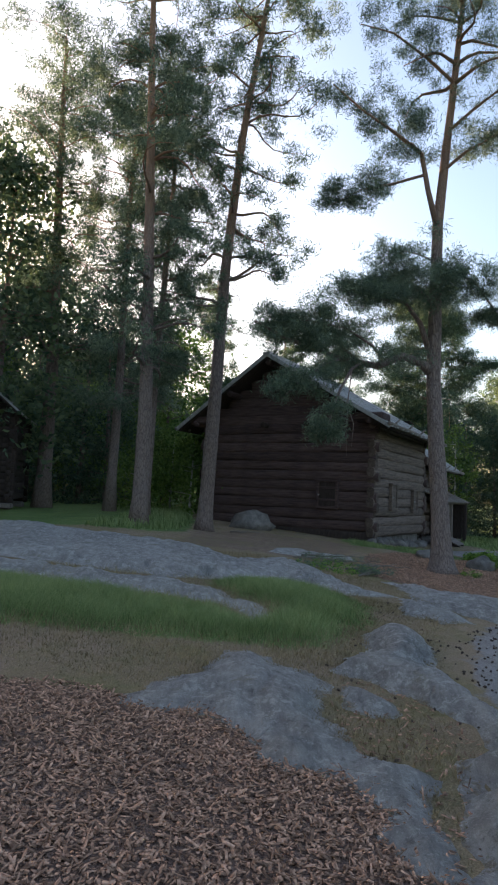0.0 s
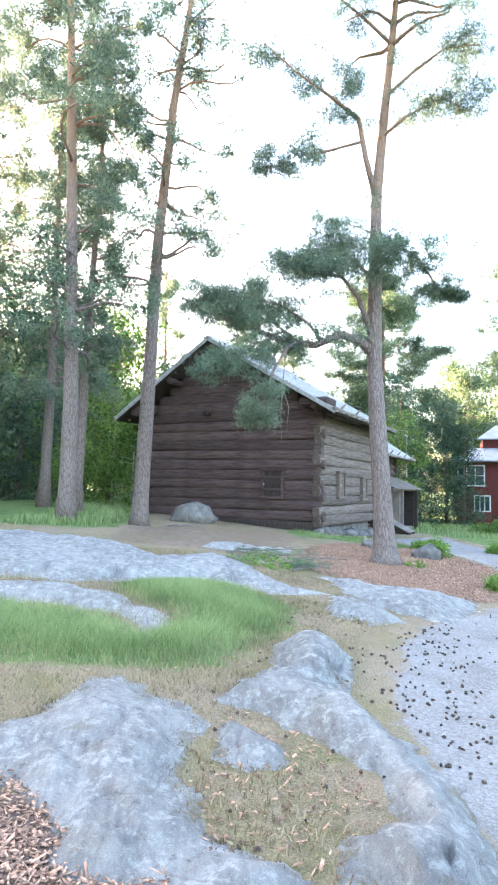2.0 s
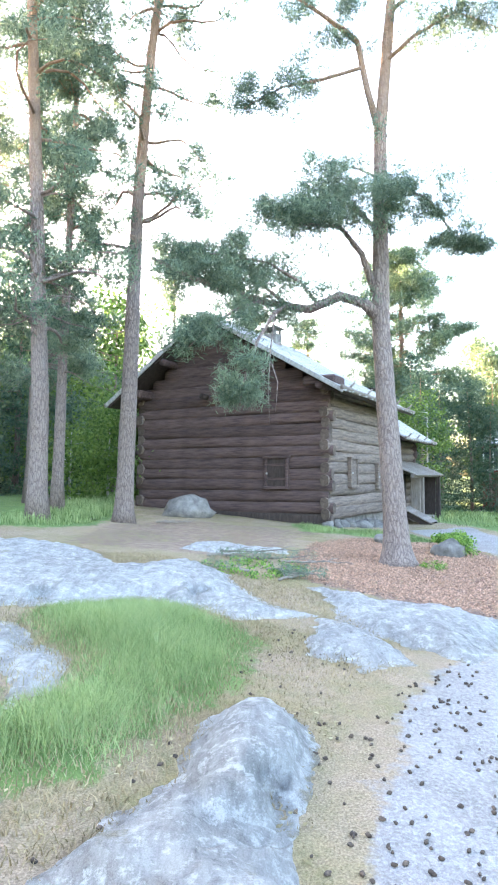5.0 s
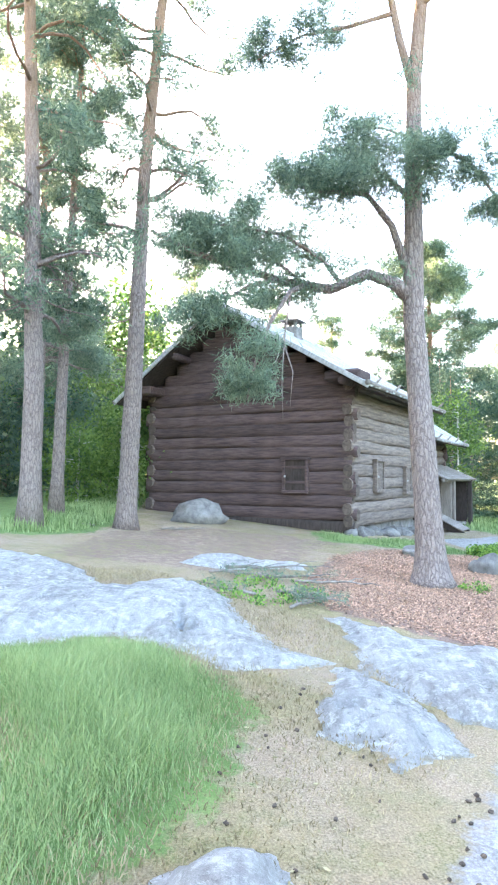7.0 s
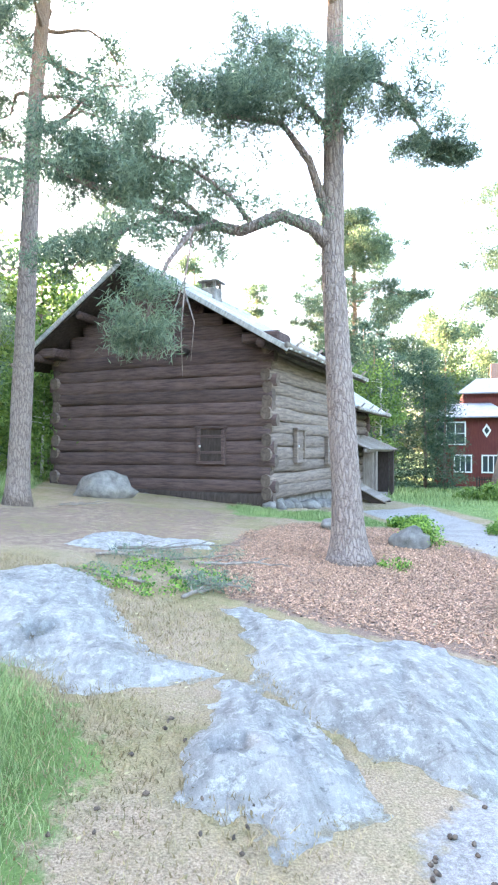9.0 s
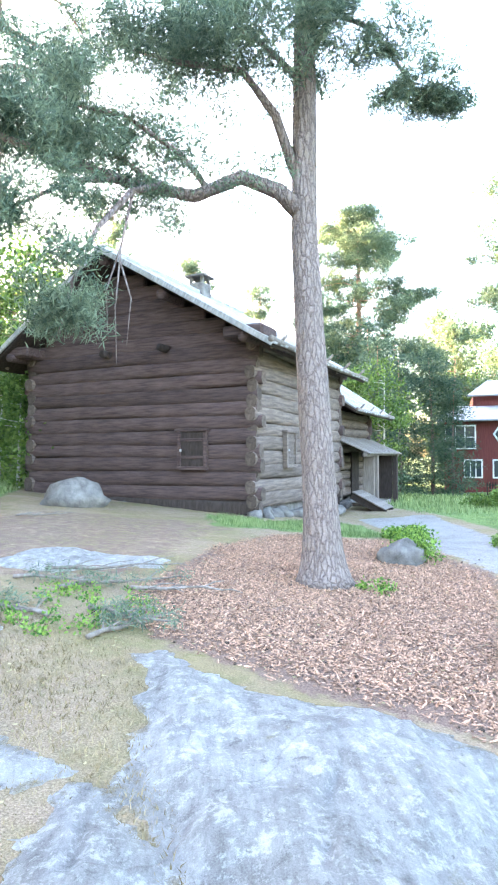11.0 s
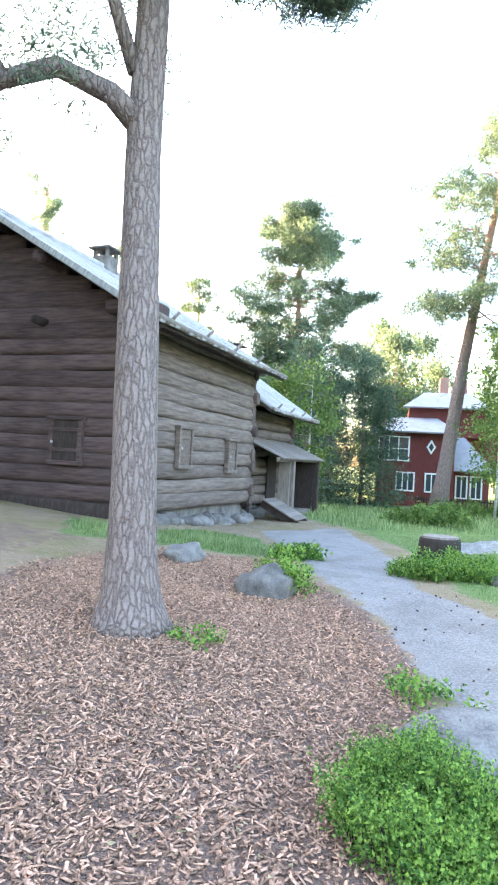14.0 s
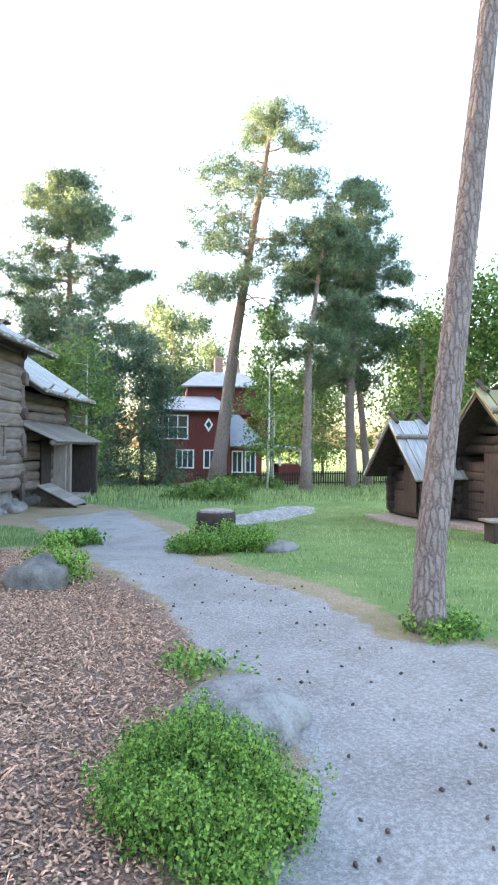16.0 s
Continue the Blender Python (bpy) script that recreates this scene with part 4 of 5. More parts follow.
for x, y, top, k in ((-3.5, 53.6, 19.6, 26), (2.6, 54.3, 16.6, 27), (7.5, 54.2, 14.6, 28)):
    pine(on(x, y, -0.1), [(0, 0, 0), (0.1, 0, top * 0.5), (0.0, 0, top)], 0.26, "pine top showing behind the cabin roof", crown_from=0.5, whorls=13, reach=2.5, seed=k, needle=0.22, per=10, n=7, dead=4, group=FAR, mat=NEEDLES_FAR)


def leafy(at, height, radius, r0, label, seed, mat, name="broadleaf_tree", low=0.1, blobs=70, per=30, leaf=0.2, bark=None, group="woodland trees", cone=False):
    """A tree or young thicket: stem, limbs and an uneven crown of leaf clumps; cone gives a spruce."""
    r = np.random.default_rng(seed)
    t = thing(name, at, label, "tree", group)
    v, f = tube([(0, 0, -0.1), (0.05 * height * 0.2, 0, height * 0.4), (0.02 * height, 0.02 * height, height * 0.95)], [r0, r0 * 0.7, r0 * 0.15], 8, 0.1)
    child("trunk", mesh("trunk", v, f, bark or BARK, True), t)
    cs, arms = [], []
    for k in range(blobs):
        s = r.random() ** (1.25 if cone else 0.9)
        z = height * (low + (1 - low) * s)
        w = radius * ((1 - s) * 0.95 + 0.05 if cone else math.sin(math.pi * (0.18 + 0.80 * s)) ** 0.8)
        a, d = r.uniform(0, 2 * math.pi), w * math.sqrt(r.uniform(0.12, 1))
        c = np.array([math.cos(a) * d, math.sin(a) * d, z - (0.25 * d if cone else 0)])
        if k % 3 == 0:
            arms.append(tube([(0.02 * height, 0, max(0.2, z - 0.15 * d)), tuple(c)], [r0 * 0.22, r0 * 0.06], 4))
        sz = (0.45 if cone else 0.62) * radius / 2.2
        cs.append(c + r.normal(size=(per, 3)) * np.array([sz, sz, sz * (0.35 if cone else 0.55)]))
    v, f = joined(arms)
    child("branching", mesh("branching", v, f, bark or BARK), t)["kind"] = "stuff"
    v, f = tufts(np.concatenate(cs), 3, leaf, leaf * 0.5, 0.1, 0.16 if cone else 0.30, r)
    child("crown", mesh("crown", v, f, mat), t)["kind"] = "stuff"
    return t


BIRCH = varied("birch_bark", (0.10, 0.09, 0.08), (0.62, 0.60, 0.56), 5.0, (1, 1, 4), 0.8, 0.0, 0.1)
protos = [leafy((-9, 33, 0.3), 12, 2.6, 0.16, "dark spruce in the wood", 31, SPRUCE, "spruce_tree", 0.03, 120, 26, 0.26, cone=True),
          leafy((-5, 36, 0.3), 11, 3.0, 0.14, "leafy tree in the wood", 32, LEAVES, "broadleaf_tree", 0.12, 110, 26, 0.24),
          leafy((-14, 40, 0.3), 15, 3.0, 0.2, "tall leafy tree in the shaded wood", 33, NEEDLES_FAR, "woodland_tree", 0.15, 120, 26, 0.28)]
rw = random.Random(5)
SPOTS = []
for k in range(56):                                    # the wood left of and behind the cabin
    x = rw.uniform(-30, 2)
    SPOTS.append((x, rw.uniform(31, 58), rw.choice([0, 2, 1, 2, 1]), rw.uniform(0.55, 0.9) * (0.62 if x > -6 else 1)))
# left-hand wood thickened with mostly unseen trees that screen the low sun
for k in range(26):
    SPOTS.append((rw.uniform(-34, -9), rw.uniform(13, 33), rw.choice([0, 2, 1]), rw.uniform(0.6, 0.95)))
for k in range(64):                                    # added trees beyond the wood, mostly hidden, to block the low sun
    SPOTS.append((rw.uniform(-50, -8), rw.uniform(60, 92), rw.choice([0, 1, 2]), rw.uniform(0.9, 1.2)))
for k in range(12):                                    # behind the annex
    SPOTS.append((rw.uniform(3, 15), rw.uniform(44, 58), rw.choice([0, 0, 1]), rw.uniform(0.5, 0.72)))
for k in range(16):                                    # round the red house
    SPOTS.append((rw.uniform(14, 50), rw.uniform(56, 75), rw.choice([1, 1, 2]), rw.uniform(0.7, 1.0)))
for k in range(12):                                    # behind the granaries
    SPOTS.append((rw.uniform(27, 48), rw.uniform(24, 50), rw.choice([1, 1, 2]), rw.uniform(0.6, 0.95)))
for x, y, kind, s in SPOTS:
    ob = copy_thing(protos[kind], pose(*on(x, y), 0, 0, rw.uniform(0, 360)))
    ob.scale = (s, s, s * rw.uniform(0.9, 1.15))
for x, y, s in ((15.6, 37.2, 0.50), (14.7, 37.6, 0.62), (12.4, 40.5, 0.78), (10.9, 43, 0.8), (11.5, 36, 0.62), (13.2, 38, 0.6), (10.4, 40, 0.55), (14.2, 41, 0.5)):
    ob = copy_thing(protos[0], pose(*on(x, y), 0, 0, rw.uniform(0, 360)))
    ob.scale = (s * 1.1, s * 1.1, s)
for x, y, h, sd in ((9.9, 34, 5.5, 41), (10.8, 33.2, 6.0, 42), (-2.4, 25.5, 3.2, 43), (-3.4, 27, 3.6, 44), (17.6, 30.6, 7.5, 45), (19.6, 33.5, 8.0, 46), (21.0, 36, 9.0, 48), (23.6, 36, 8.0, 49), (26.0, 36, 8.0, 50), (-4.6, 26, 2.6, 47)):
    leafy(on(x, y), h, 1.15, 0.06, "young birch with pale stem and light leaves", sd, LEAVES, "young_birch", 0.22 if h > 5 else 0.05, 40, 26, 0.14, BIRCH, "young birches")


# ---- red house ----
def window(parent, at, turn, w, h, cols=2, rows=2):
    e = child("window", box_mesh("window", (-w / 2, -0.02, 0), (w / 2, 0.03, h), GLASS, 0), parent, "white-framed window", pose(*at, 0, 0, turn))
    for lo, hi in (((-w / 2 - 0.09, -0.07, -0.09), (-w / 2, 0.04, h + 0.09)), ((w / 2, -0.07, -0.09), (w / 2 + 0.09, 0.04, h + 0.09)), ((-w / 2, -0.07, h), (w / 2, 0.04, h + 0.09)), ((-w / 2, -0.07, -0.09), (w / 2, 0.04, 0))):
        child("frame", box_mesh("frame", lo, hi, WHITE_PAINT, 0.005), e)
    for k in range(1, cols):
        x = -w / 2 + w * k / cols
        child("mullion", box_mesh("mullion", (x - 0.035, -0.055, 0), (x + 0.035, 0.02, h), WHITE_PAINT, 0), e)
    for k in range(1, rows):
        z = h * k / rows
        child("glazing_bar", box_mesh("glazing_bar", (-w / 2, -0.045, z - 0.025), (w / 2, 0.02, z + 0.025), WHITE_PAINT, 0), e)


def prism(name, outline, y0, y1, mat):
    n = len(outline)
    v = [(x, y0, z) for x, z in outline] + [(x, y1, z) for x, z in outline]
    f = [tuple(range(n)), tuple(range(2 * n - 1, n - 1, -1))] + [(i, i + n, (i + 1) % n + n, (i + 1) % n) for i in range(n)]
    return mesh(name, v, f, mat)


def slab(name, quad, thick, mat):
    q = [Vector(p) for p in quad]
    nrm = (q[1] - q[0]).cross(q[3] - q[0]).normalized() * thick
    if nrm.z < 0:
        nrm = -nrm
    v = [tuple(p) for p in q] + [tuple(p + nrm) for p in q]
    return mesh(name, v, [(0, 1, 2, 3), (7, 6, 5, 4), (0, 4, 5, 1), (1, 5, 6, 2), (2, 6, 7, 3), (3, 7, 4, 0)], mat)


def make_house():
    h = thing("red_house", (21.4, 44, -0.9), "red wooden house with white windows and pale roof", "house", turn=-22)
    # front wing with hipped roof
    child("wall", box_mesh("wall", (-3.3, 0, -0.2), (1.2, 6, 4.45), RED_PAINT, 0.02), h)
    child("wing_wall", box_mesh("wing_wall", (1.2, 0.8, -0.2), (3.4, 6, 2.3), RED_PAINT, 0.02), h)
    child("upper_wall", box_mesh("upper_wall", (-1.4, 3.0, 4.4), (3.4, 9, 6.3), RED_PAINT, 0.02), h)
    child("roof", slab("roof", [(-3.7, -0.4, 4.4), (1.5, -0.4, 4.4), (0.4, 3.0, 5.5), (-2.4, 3.0, 5.5)], 0.1, METAL_ROOF), h)
    child("roof", slab("roof", [(-3.7, -0.4, 4.4), (-2.4, 3.0, 5.5), (-2.4, 5.0, 5.5), (-3.7, 6.4, 4.4)], 0.1, METAL_ROOF), h)
    child("lean_to_roof", slab("lean_to_roof", [(1.2, 0.3, 2.2), (3.7, 0.3, 2.2), (2.0, 2.3, 4.3), (1.2, 2.3, 4.3)], 0.1, METAL_ROOF), h)
    child("lean_to_roof", slab("lean_to_roof", [(3.7, 0.3, 2.2), (3.7, 6, 2.2), (2.0, 6, 4.3), (2.0, 2.3, 4.3)], 0.1, METAL_ROOF), h)
    child("mansard_roof", slab("mansard_roof", [(-1.8, 2.6, 6.2), (3.8, 2.6, 6.2), (2.4, 5.0, 7.4), (-0.4, 5.0, 7.4)], 0.1, METAL_ROOF), h)
    child("mansard_roof", slab("mansard_roof", [(3.8, 2.6, 6.2), (3.8, 9.4, 6.2), (2.4, 7.0, 7.4), (2.4, 5.0, 7.4)], 0.1, METAL_ROOF), h)
    child("mansard_side", slab("mansard_side", [(3.45, 2.7, 6.2), (4.6, 2.7, 4.0), (4.6, 9, 4.0), (3.45, 9, 6.2)], 0.1, METAL_ROOF), h)
    child("gable_wall", prism("gable_wall", [(3.4, 2.3), (4.5, 2.3), (4.5, 4.0), (3.4, 6.2)], 2.9, 8.8, RED_PAINT), h)
    for x, y in ((0.9, 5.6), (2.2, 6.5)):
        child("chimney", box_mesh("chimney", (x - 0.3, y - 0.3, 6.5), (x + 0.3, y + 0.3, 8.6), BRICK, 0.02), h, "red brick chimney")
    for x in (-1.55, 0.15):
        window(h, (x, -0.03, 0.95), 0, 0.95, 1.0, 3, 1)
    window(h, (-2.3, -0.03, 2.75), 0, 1.7, 1.35, 3, 2)
    for x in (1.8, 2.65):
        window(h, (x, 0.77, 0.65), 0, 0.55, 1.25, 2, 1)
    v, f = [(0, -0.04, 0.45), (0.28, -0.04, 0), (0, -0.04, -0.45), (-0.28, -0.04, 0), (0, 0.0, 0.45), (0.28, 0, 0), (0, 0, -0.45), (-0.28, 0, 0)], [(0, 1, 2, 3), (0, 4, 5, 1), (1, 5, 6, 2), (2, 6, 7, 3), (3, 7, 4, 0)]
    d = child("diamond_window", mesh("diamond_window", v, f, WHITE_PAINT), h, "white diamond-shaped window", pose(-0.1, -0.02, 3.6))
    child("diamond_pane", mesh("diamond_pane", [(a * 0.55, b - 0.02, c * 0.55) for a, b, c in v], f, GLASS), d)
    child("corner_board", box_mesh("corner_board", (1.14, -0.04, -0.1), (1.26, 0.06, 4.4), RED_PAINT, 0.01), h)
    child("porch", box_mesh("porch", (4.6, 1.5, -0.2), (6.2, 5, 1.1), RED_PAINT, 0.02), h)
    child("porch_roof", slab("porch_roof", [(4.3, 1.0, 2.2), (6.8, 1.0, 2.0), (6.8, 5, 2.0), (4.3, 5, 2.4)], 0.1, METAL_ROOF), h)
    for x in (4.7, 6.1):
        child("porch_post", box_mesh("porch_post", (x - 0.07, 1.45, 1.0), (x + 0.07, 1.6, 2.15), WHITE_PAINT, 0.01), h)


make_house()


def make_fence():
    fz = thing("picket_fence", (0, 0, 0), "dark wooden picket fence round the red house", "fence")
    a, b = Vector((17.5, 37.5)), Vector((32.5, 33.2))
    n = 120
    picket = box_mesh("picket", (-0.035, -0.012, 0.05), (0.035, 0.012, 0.85), DARK_WOOD, 0.006)
    d = (b - a)
    turn = math.degrees(math.atan2(d.y, d.x))
    for k in range(n):
        p = a + d * (k / (n - 1))
        child("picket", picket, fz, "", pose(*on(p.x, p.y), 0, 0, turn))
    for k in range(9):
        p, q = a + d * (k / 9), a + d * ((k + 1) / 9)
        for z in (0.25, 0.72):
            v, f = tube([(p.x, p.y + 0.03, on(p.x, p.y)[2] + z), (q.x, q.y + 0.03, on(q.x, q.y)[2] + z)], [0.035, 0.035], 6)
            child("rail", mesh("rail", v, f, DARK_WOOD), fz)


make_fence()


# ---- granaries ----
def make_granary(at, turn, w, dpt, wall_h, rise, label, roof_mat, overhang=0.9):
    g = thing("granary", at, label, "granary", "small log granaries", turn)
    rows = int(wall_h / 0.2)
    for i in range(rows):
        z = 0.22 + 0.2 * (i + 0.5)
        for y in (0, dpt):
            child("log", log_mesh("log", w + 0.4, 0.112, DARK_WOOD, "x", i + y, 1.0, 0.08), g, "", pose(-0.2, y, z))
        for x in (0, w):
            child("log", log_mesh("log", dpt + 0.4, 0.112, DARK_WOOD, "y", i + x, 1.0, 0.08), g, "", pose(x, -0.2, z + 0.1))
    for y in (0, dpt):
        for i in range(int(rise / 0.2)):
            z = 0.22 + wall_h + 0.2 * (i + 0.5)
            half = w / 2 * (1 - (i + 0.6) * 0.2 / rise)
            if half > 0.1:
                child("gable_log", log_mesh("gable_log", 2 * half, 0.105, DARK_WOOD, "x", i * 2 + y), g, "", pose(w / 2 - half, y, z))
    ang = math.degrees(math.atan2(rise + 0.1, w / 2))
    half = w / 2 + 0.32
    run = half / math.cos(math.radians(ang))
    top = 0.22 + wall_h + rise + 0.18
    for side in (1, -1):
        n = int((dpt + 2 * overhang) / 0.22)

        def place(i, side=side):
            return pose(w / 2 + side * half / 2, -overhang + 0.22 * (i + 0.5), top - math.tan(math.radians(ang)) * half / 2 + 0.015 * (i % 2), 0, side * ang, 0) @ pose(0, 0, 0, 0, 0, 90)
        plank_row(g, "roof_board", n, run, 0.22, 0.05, roof_mat, place, 2)
        # dark sheet added under the boards to shade the roof's underside by colour
        child("roof_underlay", box_mesh("roof_underlay", (-run / 2 + 0.03, -overhang + 0.03, -0.10), (run / 2 - 0.03, dpt + overhang - 0.03, -0.03), DARK_WOOD, 0.01), g, "", pose(w / 2 + side * half / 2, 0, top - math.tan(math.radians(ang)) * half / 2, 0, side * ang, 0))
        child("roof_beam", log_mesh("roof_beam", dpt + 2 * overhang, 0.06, PLANK_OLD, "y", 2), g, "", pose(w / 2 + side * half * 0.35, -overhang, top - math.tan(math.radians(ang)) * half * 0.35 + 0.09))
    for k in range(12):
        v, f = tube([(-0.2, 0, -0.12), (0.2, 0, 0.12)] if k % 2 else [(-0.2, 0, 0.12), (0.2, 0, -0.12)], [0.05, 0.04], 6)
        child("ridge_peg", mesh("ridge_peg", v, f, DARK_WOOD), g, "", pose(w / 2, -overhang + 0.15 + (dpt + 2 * overhang - 0.3) * k / 11, top + 0.08))
    child("plank_door", box_mesh("plank_door", (w * 0.35, -0.14, 0.35), (w * 0.65, -0.10, 0.3 + min(1.4, wall_h - 0.05)), DARK_WOOD, 0.01), g, "low dark plank door")
    child("sill_beam", box_mesh("sill_beam", (-0.2, -overhang, 0.05), (w + 0.2, 0.1, 0.2), PLANK_OLD, 0.02), g, "grey plank step before the door")
    for x in (0.1, w - 0.1):
        for y in (0.1, dpt - 0.1):
            child("corner_stone", box_mesh("corner_stone", (x - 0.2, y - 0.2, -0.25), (x + 0.2, y + 0.2, 0.2), STONE, 0.05), g)
    return g


make_granary(on(14.95, 20.1, -0.1), -106, 2.0, 2.8, 1.15, 0.85, "small dark log granary with grey board roof", PLANK_ROOF, 0.7)
make_granary(on(14.9, 17.95, -0.1), -106, 2.6, 2.8, 1.35, 1.05, "small dark log granary with mossy roof", MOSSY, 0.6)
make_granary(on(-11.1, 20.6), 12, 3.0, 3.4, 3.2, 1.2, "dark log outbuilding with pale roof under trees", PLANK_ROOF, 0.6)


def make_pole():
    p = thing("utility_pole", on(26.5, 31.0, -0.1), "grey wooden utility pole", "pole")
    v, f = tube([(0, 0, 0), (0, 0, 7.2)], [0.15, 0.11], 10, 0.04)
    child("shaft", mesh("shaft", v, f, PLANK_OLD, True), p)
    child("pole_cap", box_mesh("pole_cap", (-0.16, -0.16, 7.18), (0.16, 0.16, 7.3), IRON, 0.02), p)


make_pole()


def make_stump():
    s = thing("tree_stump", on(9.0, 17.8), "old sawn tree stump ringed by bilberry", "stump")
    v, f = tube([(0, 0, -0.1), (0, 0, 0.15), (0.02, 0, 0.42), (0.02, 0, 0.50)], [0.40, 0.33, 0.31, 0.30], 18, 0.14)
    child("bark", mesh("bark", v, f, DARK_WOOD, True), s)
    v, f = tube([(0.02, 0, 0.485), (0.02, 0, 0.53)], [0.275, 0.27], 18, 0.14)
    child("cut_face", mesh("cut_face", v, f, PLANK_OLD), s, "pale weathered cut face")


make_stump()


# ---- low growth ----
def shrub(at, radius, height, label, seed, count, leaf, mat, name="bilberry_bush", category="bush"):
    r = np.random.default_rng(seed)
    t = thing(name, at, label, category)
    stems, cs = [], []
    for k in range(count):
        a, d = r.uniform(0, 6.283), math.sqrt(r.random())
        lobe = 1 + 0.20 * math.sin(2 * a + seed) + 0.16 * math.sin(5 * a + seed * 1.7)
        ex, ey = math.cos(a) * d * radius[0] * lobe, math.sin(a) * d * radius[1] * lobe
        h = height * (1 - 0.35 * d * d) * r.uniform(0.6, 1.1) * (0.78 + 0.5 * float(wave(ex, ey, 11.0, seed)))
        gz = float(level(at[0] + ex, at[1] + ey)) - at[2]
        tip = (ex + r.normal() * 0.05, ey + r.normal() * 0.05, gz + h)
        if k % 3 == 0:
            stems.append(tube([(ex * 0.9, ey * 0.9, gz - 0.03), (tip[0] * 0.98, tip[1] * 0.98, gz + h * 0.8)], [0.005, 0.002], 4))
        m = 10
        s = r.uniform(0.25, 1.0, (m, 1))
        cs.append(np.array([ex * 0.95, ey * 0.95, gz]) * (1 - s) + np.array(tip) * s + r.normal(size=(m, 3)) * 0.035)
    v, f = joined(stems)
    child("stemwork", mesh("stemwork", v, f, DARK_WOOD), t)["kind"] = "stuff"
    v, f = tufts(np.concatenate(cs), 4, leaf, leaf * 0.7, 0.25, 0.32, r)
    child("foliage", mesh("foliage", v, f, mat), t)["kind"] = "stuff"
    return t


shrub(on(5.70, 11.15), (0.37, 0.66), 0.33, "dense bright green bilberry bush beside the path", 51, 1150, 0.019, BILBERRY)
shrub(on(8.85, 17.1), (0.7, 0.55), 0.38, "bilberry bush round the old stump", 52, 420, 0.04, BILBERRY)
shrub(on(6.05, 15.9), (0.3, 0.3), 0.55, "thin reddish-green shrub beside a stone", 53, 60, 0.045, BILBERRY, "small_shrub")
shrub(on(7.0, 18.9), (0.45, 0.3), 0.25, "low green plants at the path edge", 54, 60, 0.07, BILBERRY, "low_plants", "plant")
shrub(on(6.4, 12.7), (0.25, 0.4), 0.12, "low green sprigs between path and chips", 55, 16, 0.04, BILBERRY, "low_plants", "plant")
shrub(on(8.7, 12.6), (0.36, 0.3), 0.18, "low green plants round a pine foot", 56, 60, 0.04, BILBERRY, "low_plants", "plant")
shrub(on(4.85, 13.6), (0.22, 0.2), 0.1, "low green sprigs at a pine foot", 57, 10, 0.04, BILBERRY, "low_plants", "plant")
shrub(on(1.75, 12.2), (0.7, 0.9), 0.09, "low pale green shoots on needle litter", 58, 45, 0.035, BILBERRY, "low_plants", "plant")
shrub(on(13.5, 27.5), (1.2, 0.8), 0.6, "dark green shrub behind the lawn", 59, 120, 0.12, LEAVES, "meadow_shrub")
shrub(on(17.0, 31.5), (1.6, 1.0), 0.7, "green shrub below the tall pine", 60, 140, 0.12, LEAVES, "meadow_shrub")


def scatter(polys, count, r, keep=None, ragged=0.12):
    """Random places inside outlines of the plan."""
    out = []
    for p in polys:
        a = np.array(p, float)
        lo, hi = a.min(0), a.max(0)
        lo, hi = np.maximum(lo, (-4, -1)), np.minimum(hi, (40, 42))
        q = r.uniform(lo, hi, (count * 3, 2))
        q = q[inside(p, q[:, 0], q[:, 1]) > ragged * r.random(len(q)) - 0.08 + 0.10 * wave(q[:, 0], q[:, 1], 5.0, 2)]
        if keep is not None:
            q = q[keep(q)]
        out.append(q[:count])
    return np.concatenate(out)


def blades(name, polys, count, height, width, mat, label, seed, lean=0.35, keep=None, ragged=0.4):
    r = np.random.default_rng(seed)
    q = scatter(polys, count, r, keep, ragged)
    k = len(q)
    edge = np.max([inside(p, q[:, 0], q[:, 1]) for p in polys], 0)
    z = level(q[:, 0], q[:, 1]) - 0.01
    h = height * r.uniform(0.45, 1.15, k) * (0.75 + 0.35 * wave(q[:, 0], q[:, 1], 2.3, seed)) * (0.35 + 0.65 * ease((edge + 0.1) / 0.5))
    a = r.uniform(0, 6.283, k)
    ln = lean * h * r.uniform(0.2, 1.3, k)
    w = width * r.uniform(0.6, 1.3, k)
    b = r.uniform(0, 6.283, k)
    dx, dy, wx, wy = np.cos(a) * ln, np.sin(a) * ln, np.cos(b) * w, np.sin(b) * w
    x, y = q[:, 0], q[:, 1]
    v = np.stack([np.stack([x - wx, y - wy, z], -1), np.stack([x + wx, y + wy, z], -1), np.stack([x + dx * 0.35 + wx * 0.7, y + dy * 0.35 + wy * 0.7, z + h * 0.6], -1), np.stack([x + dx * 0.35 - wx * 0.7, y + dy * 0.35 - wy * 0.7, z + h * 0.6], -1),
                  np.stack([x + dx, y + dy, z + h], -1)], 1)
    i = np.arange(k)[:, None] * 5
    f = np.concatenate([i + np.array([[0, 1, 2]]), i + np.array([[0, 2, 3]]), i + np.array([[3, 2, 4]])])
    return tagged(new(name, mesh(name, v, f, mat)), label, "grass", kind="stuff")


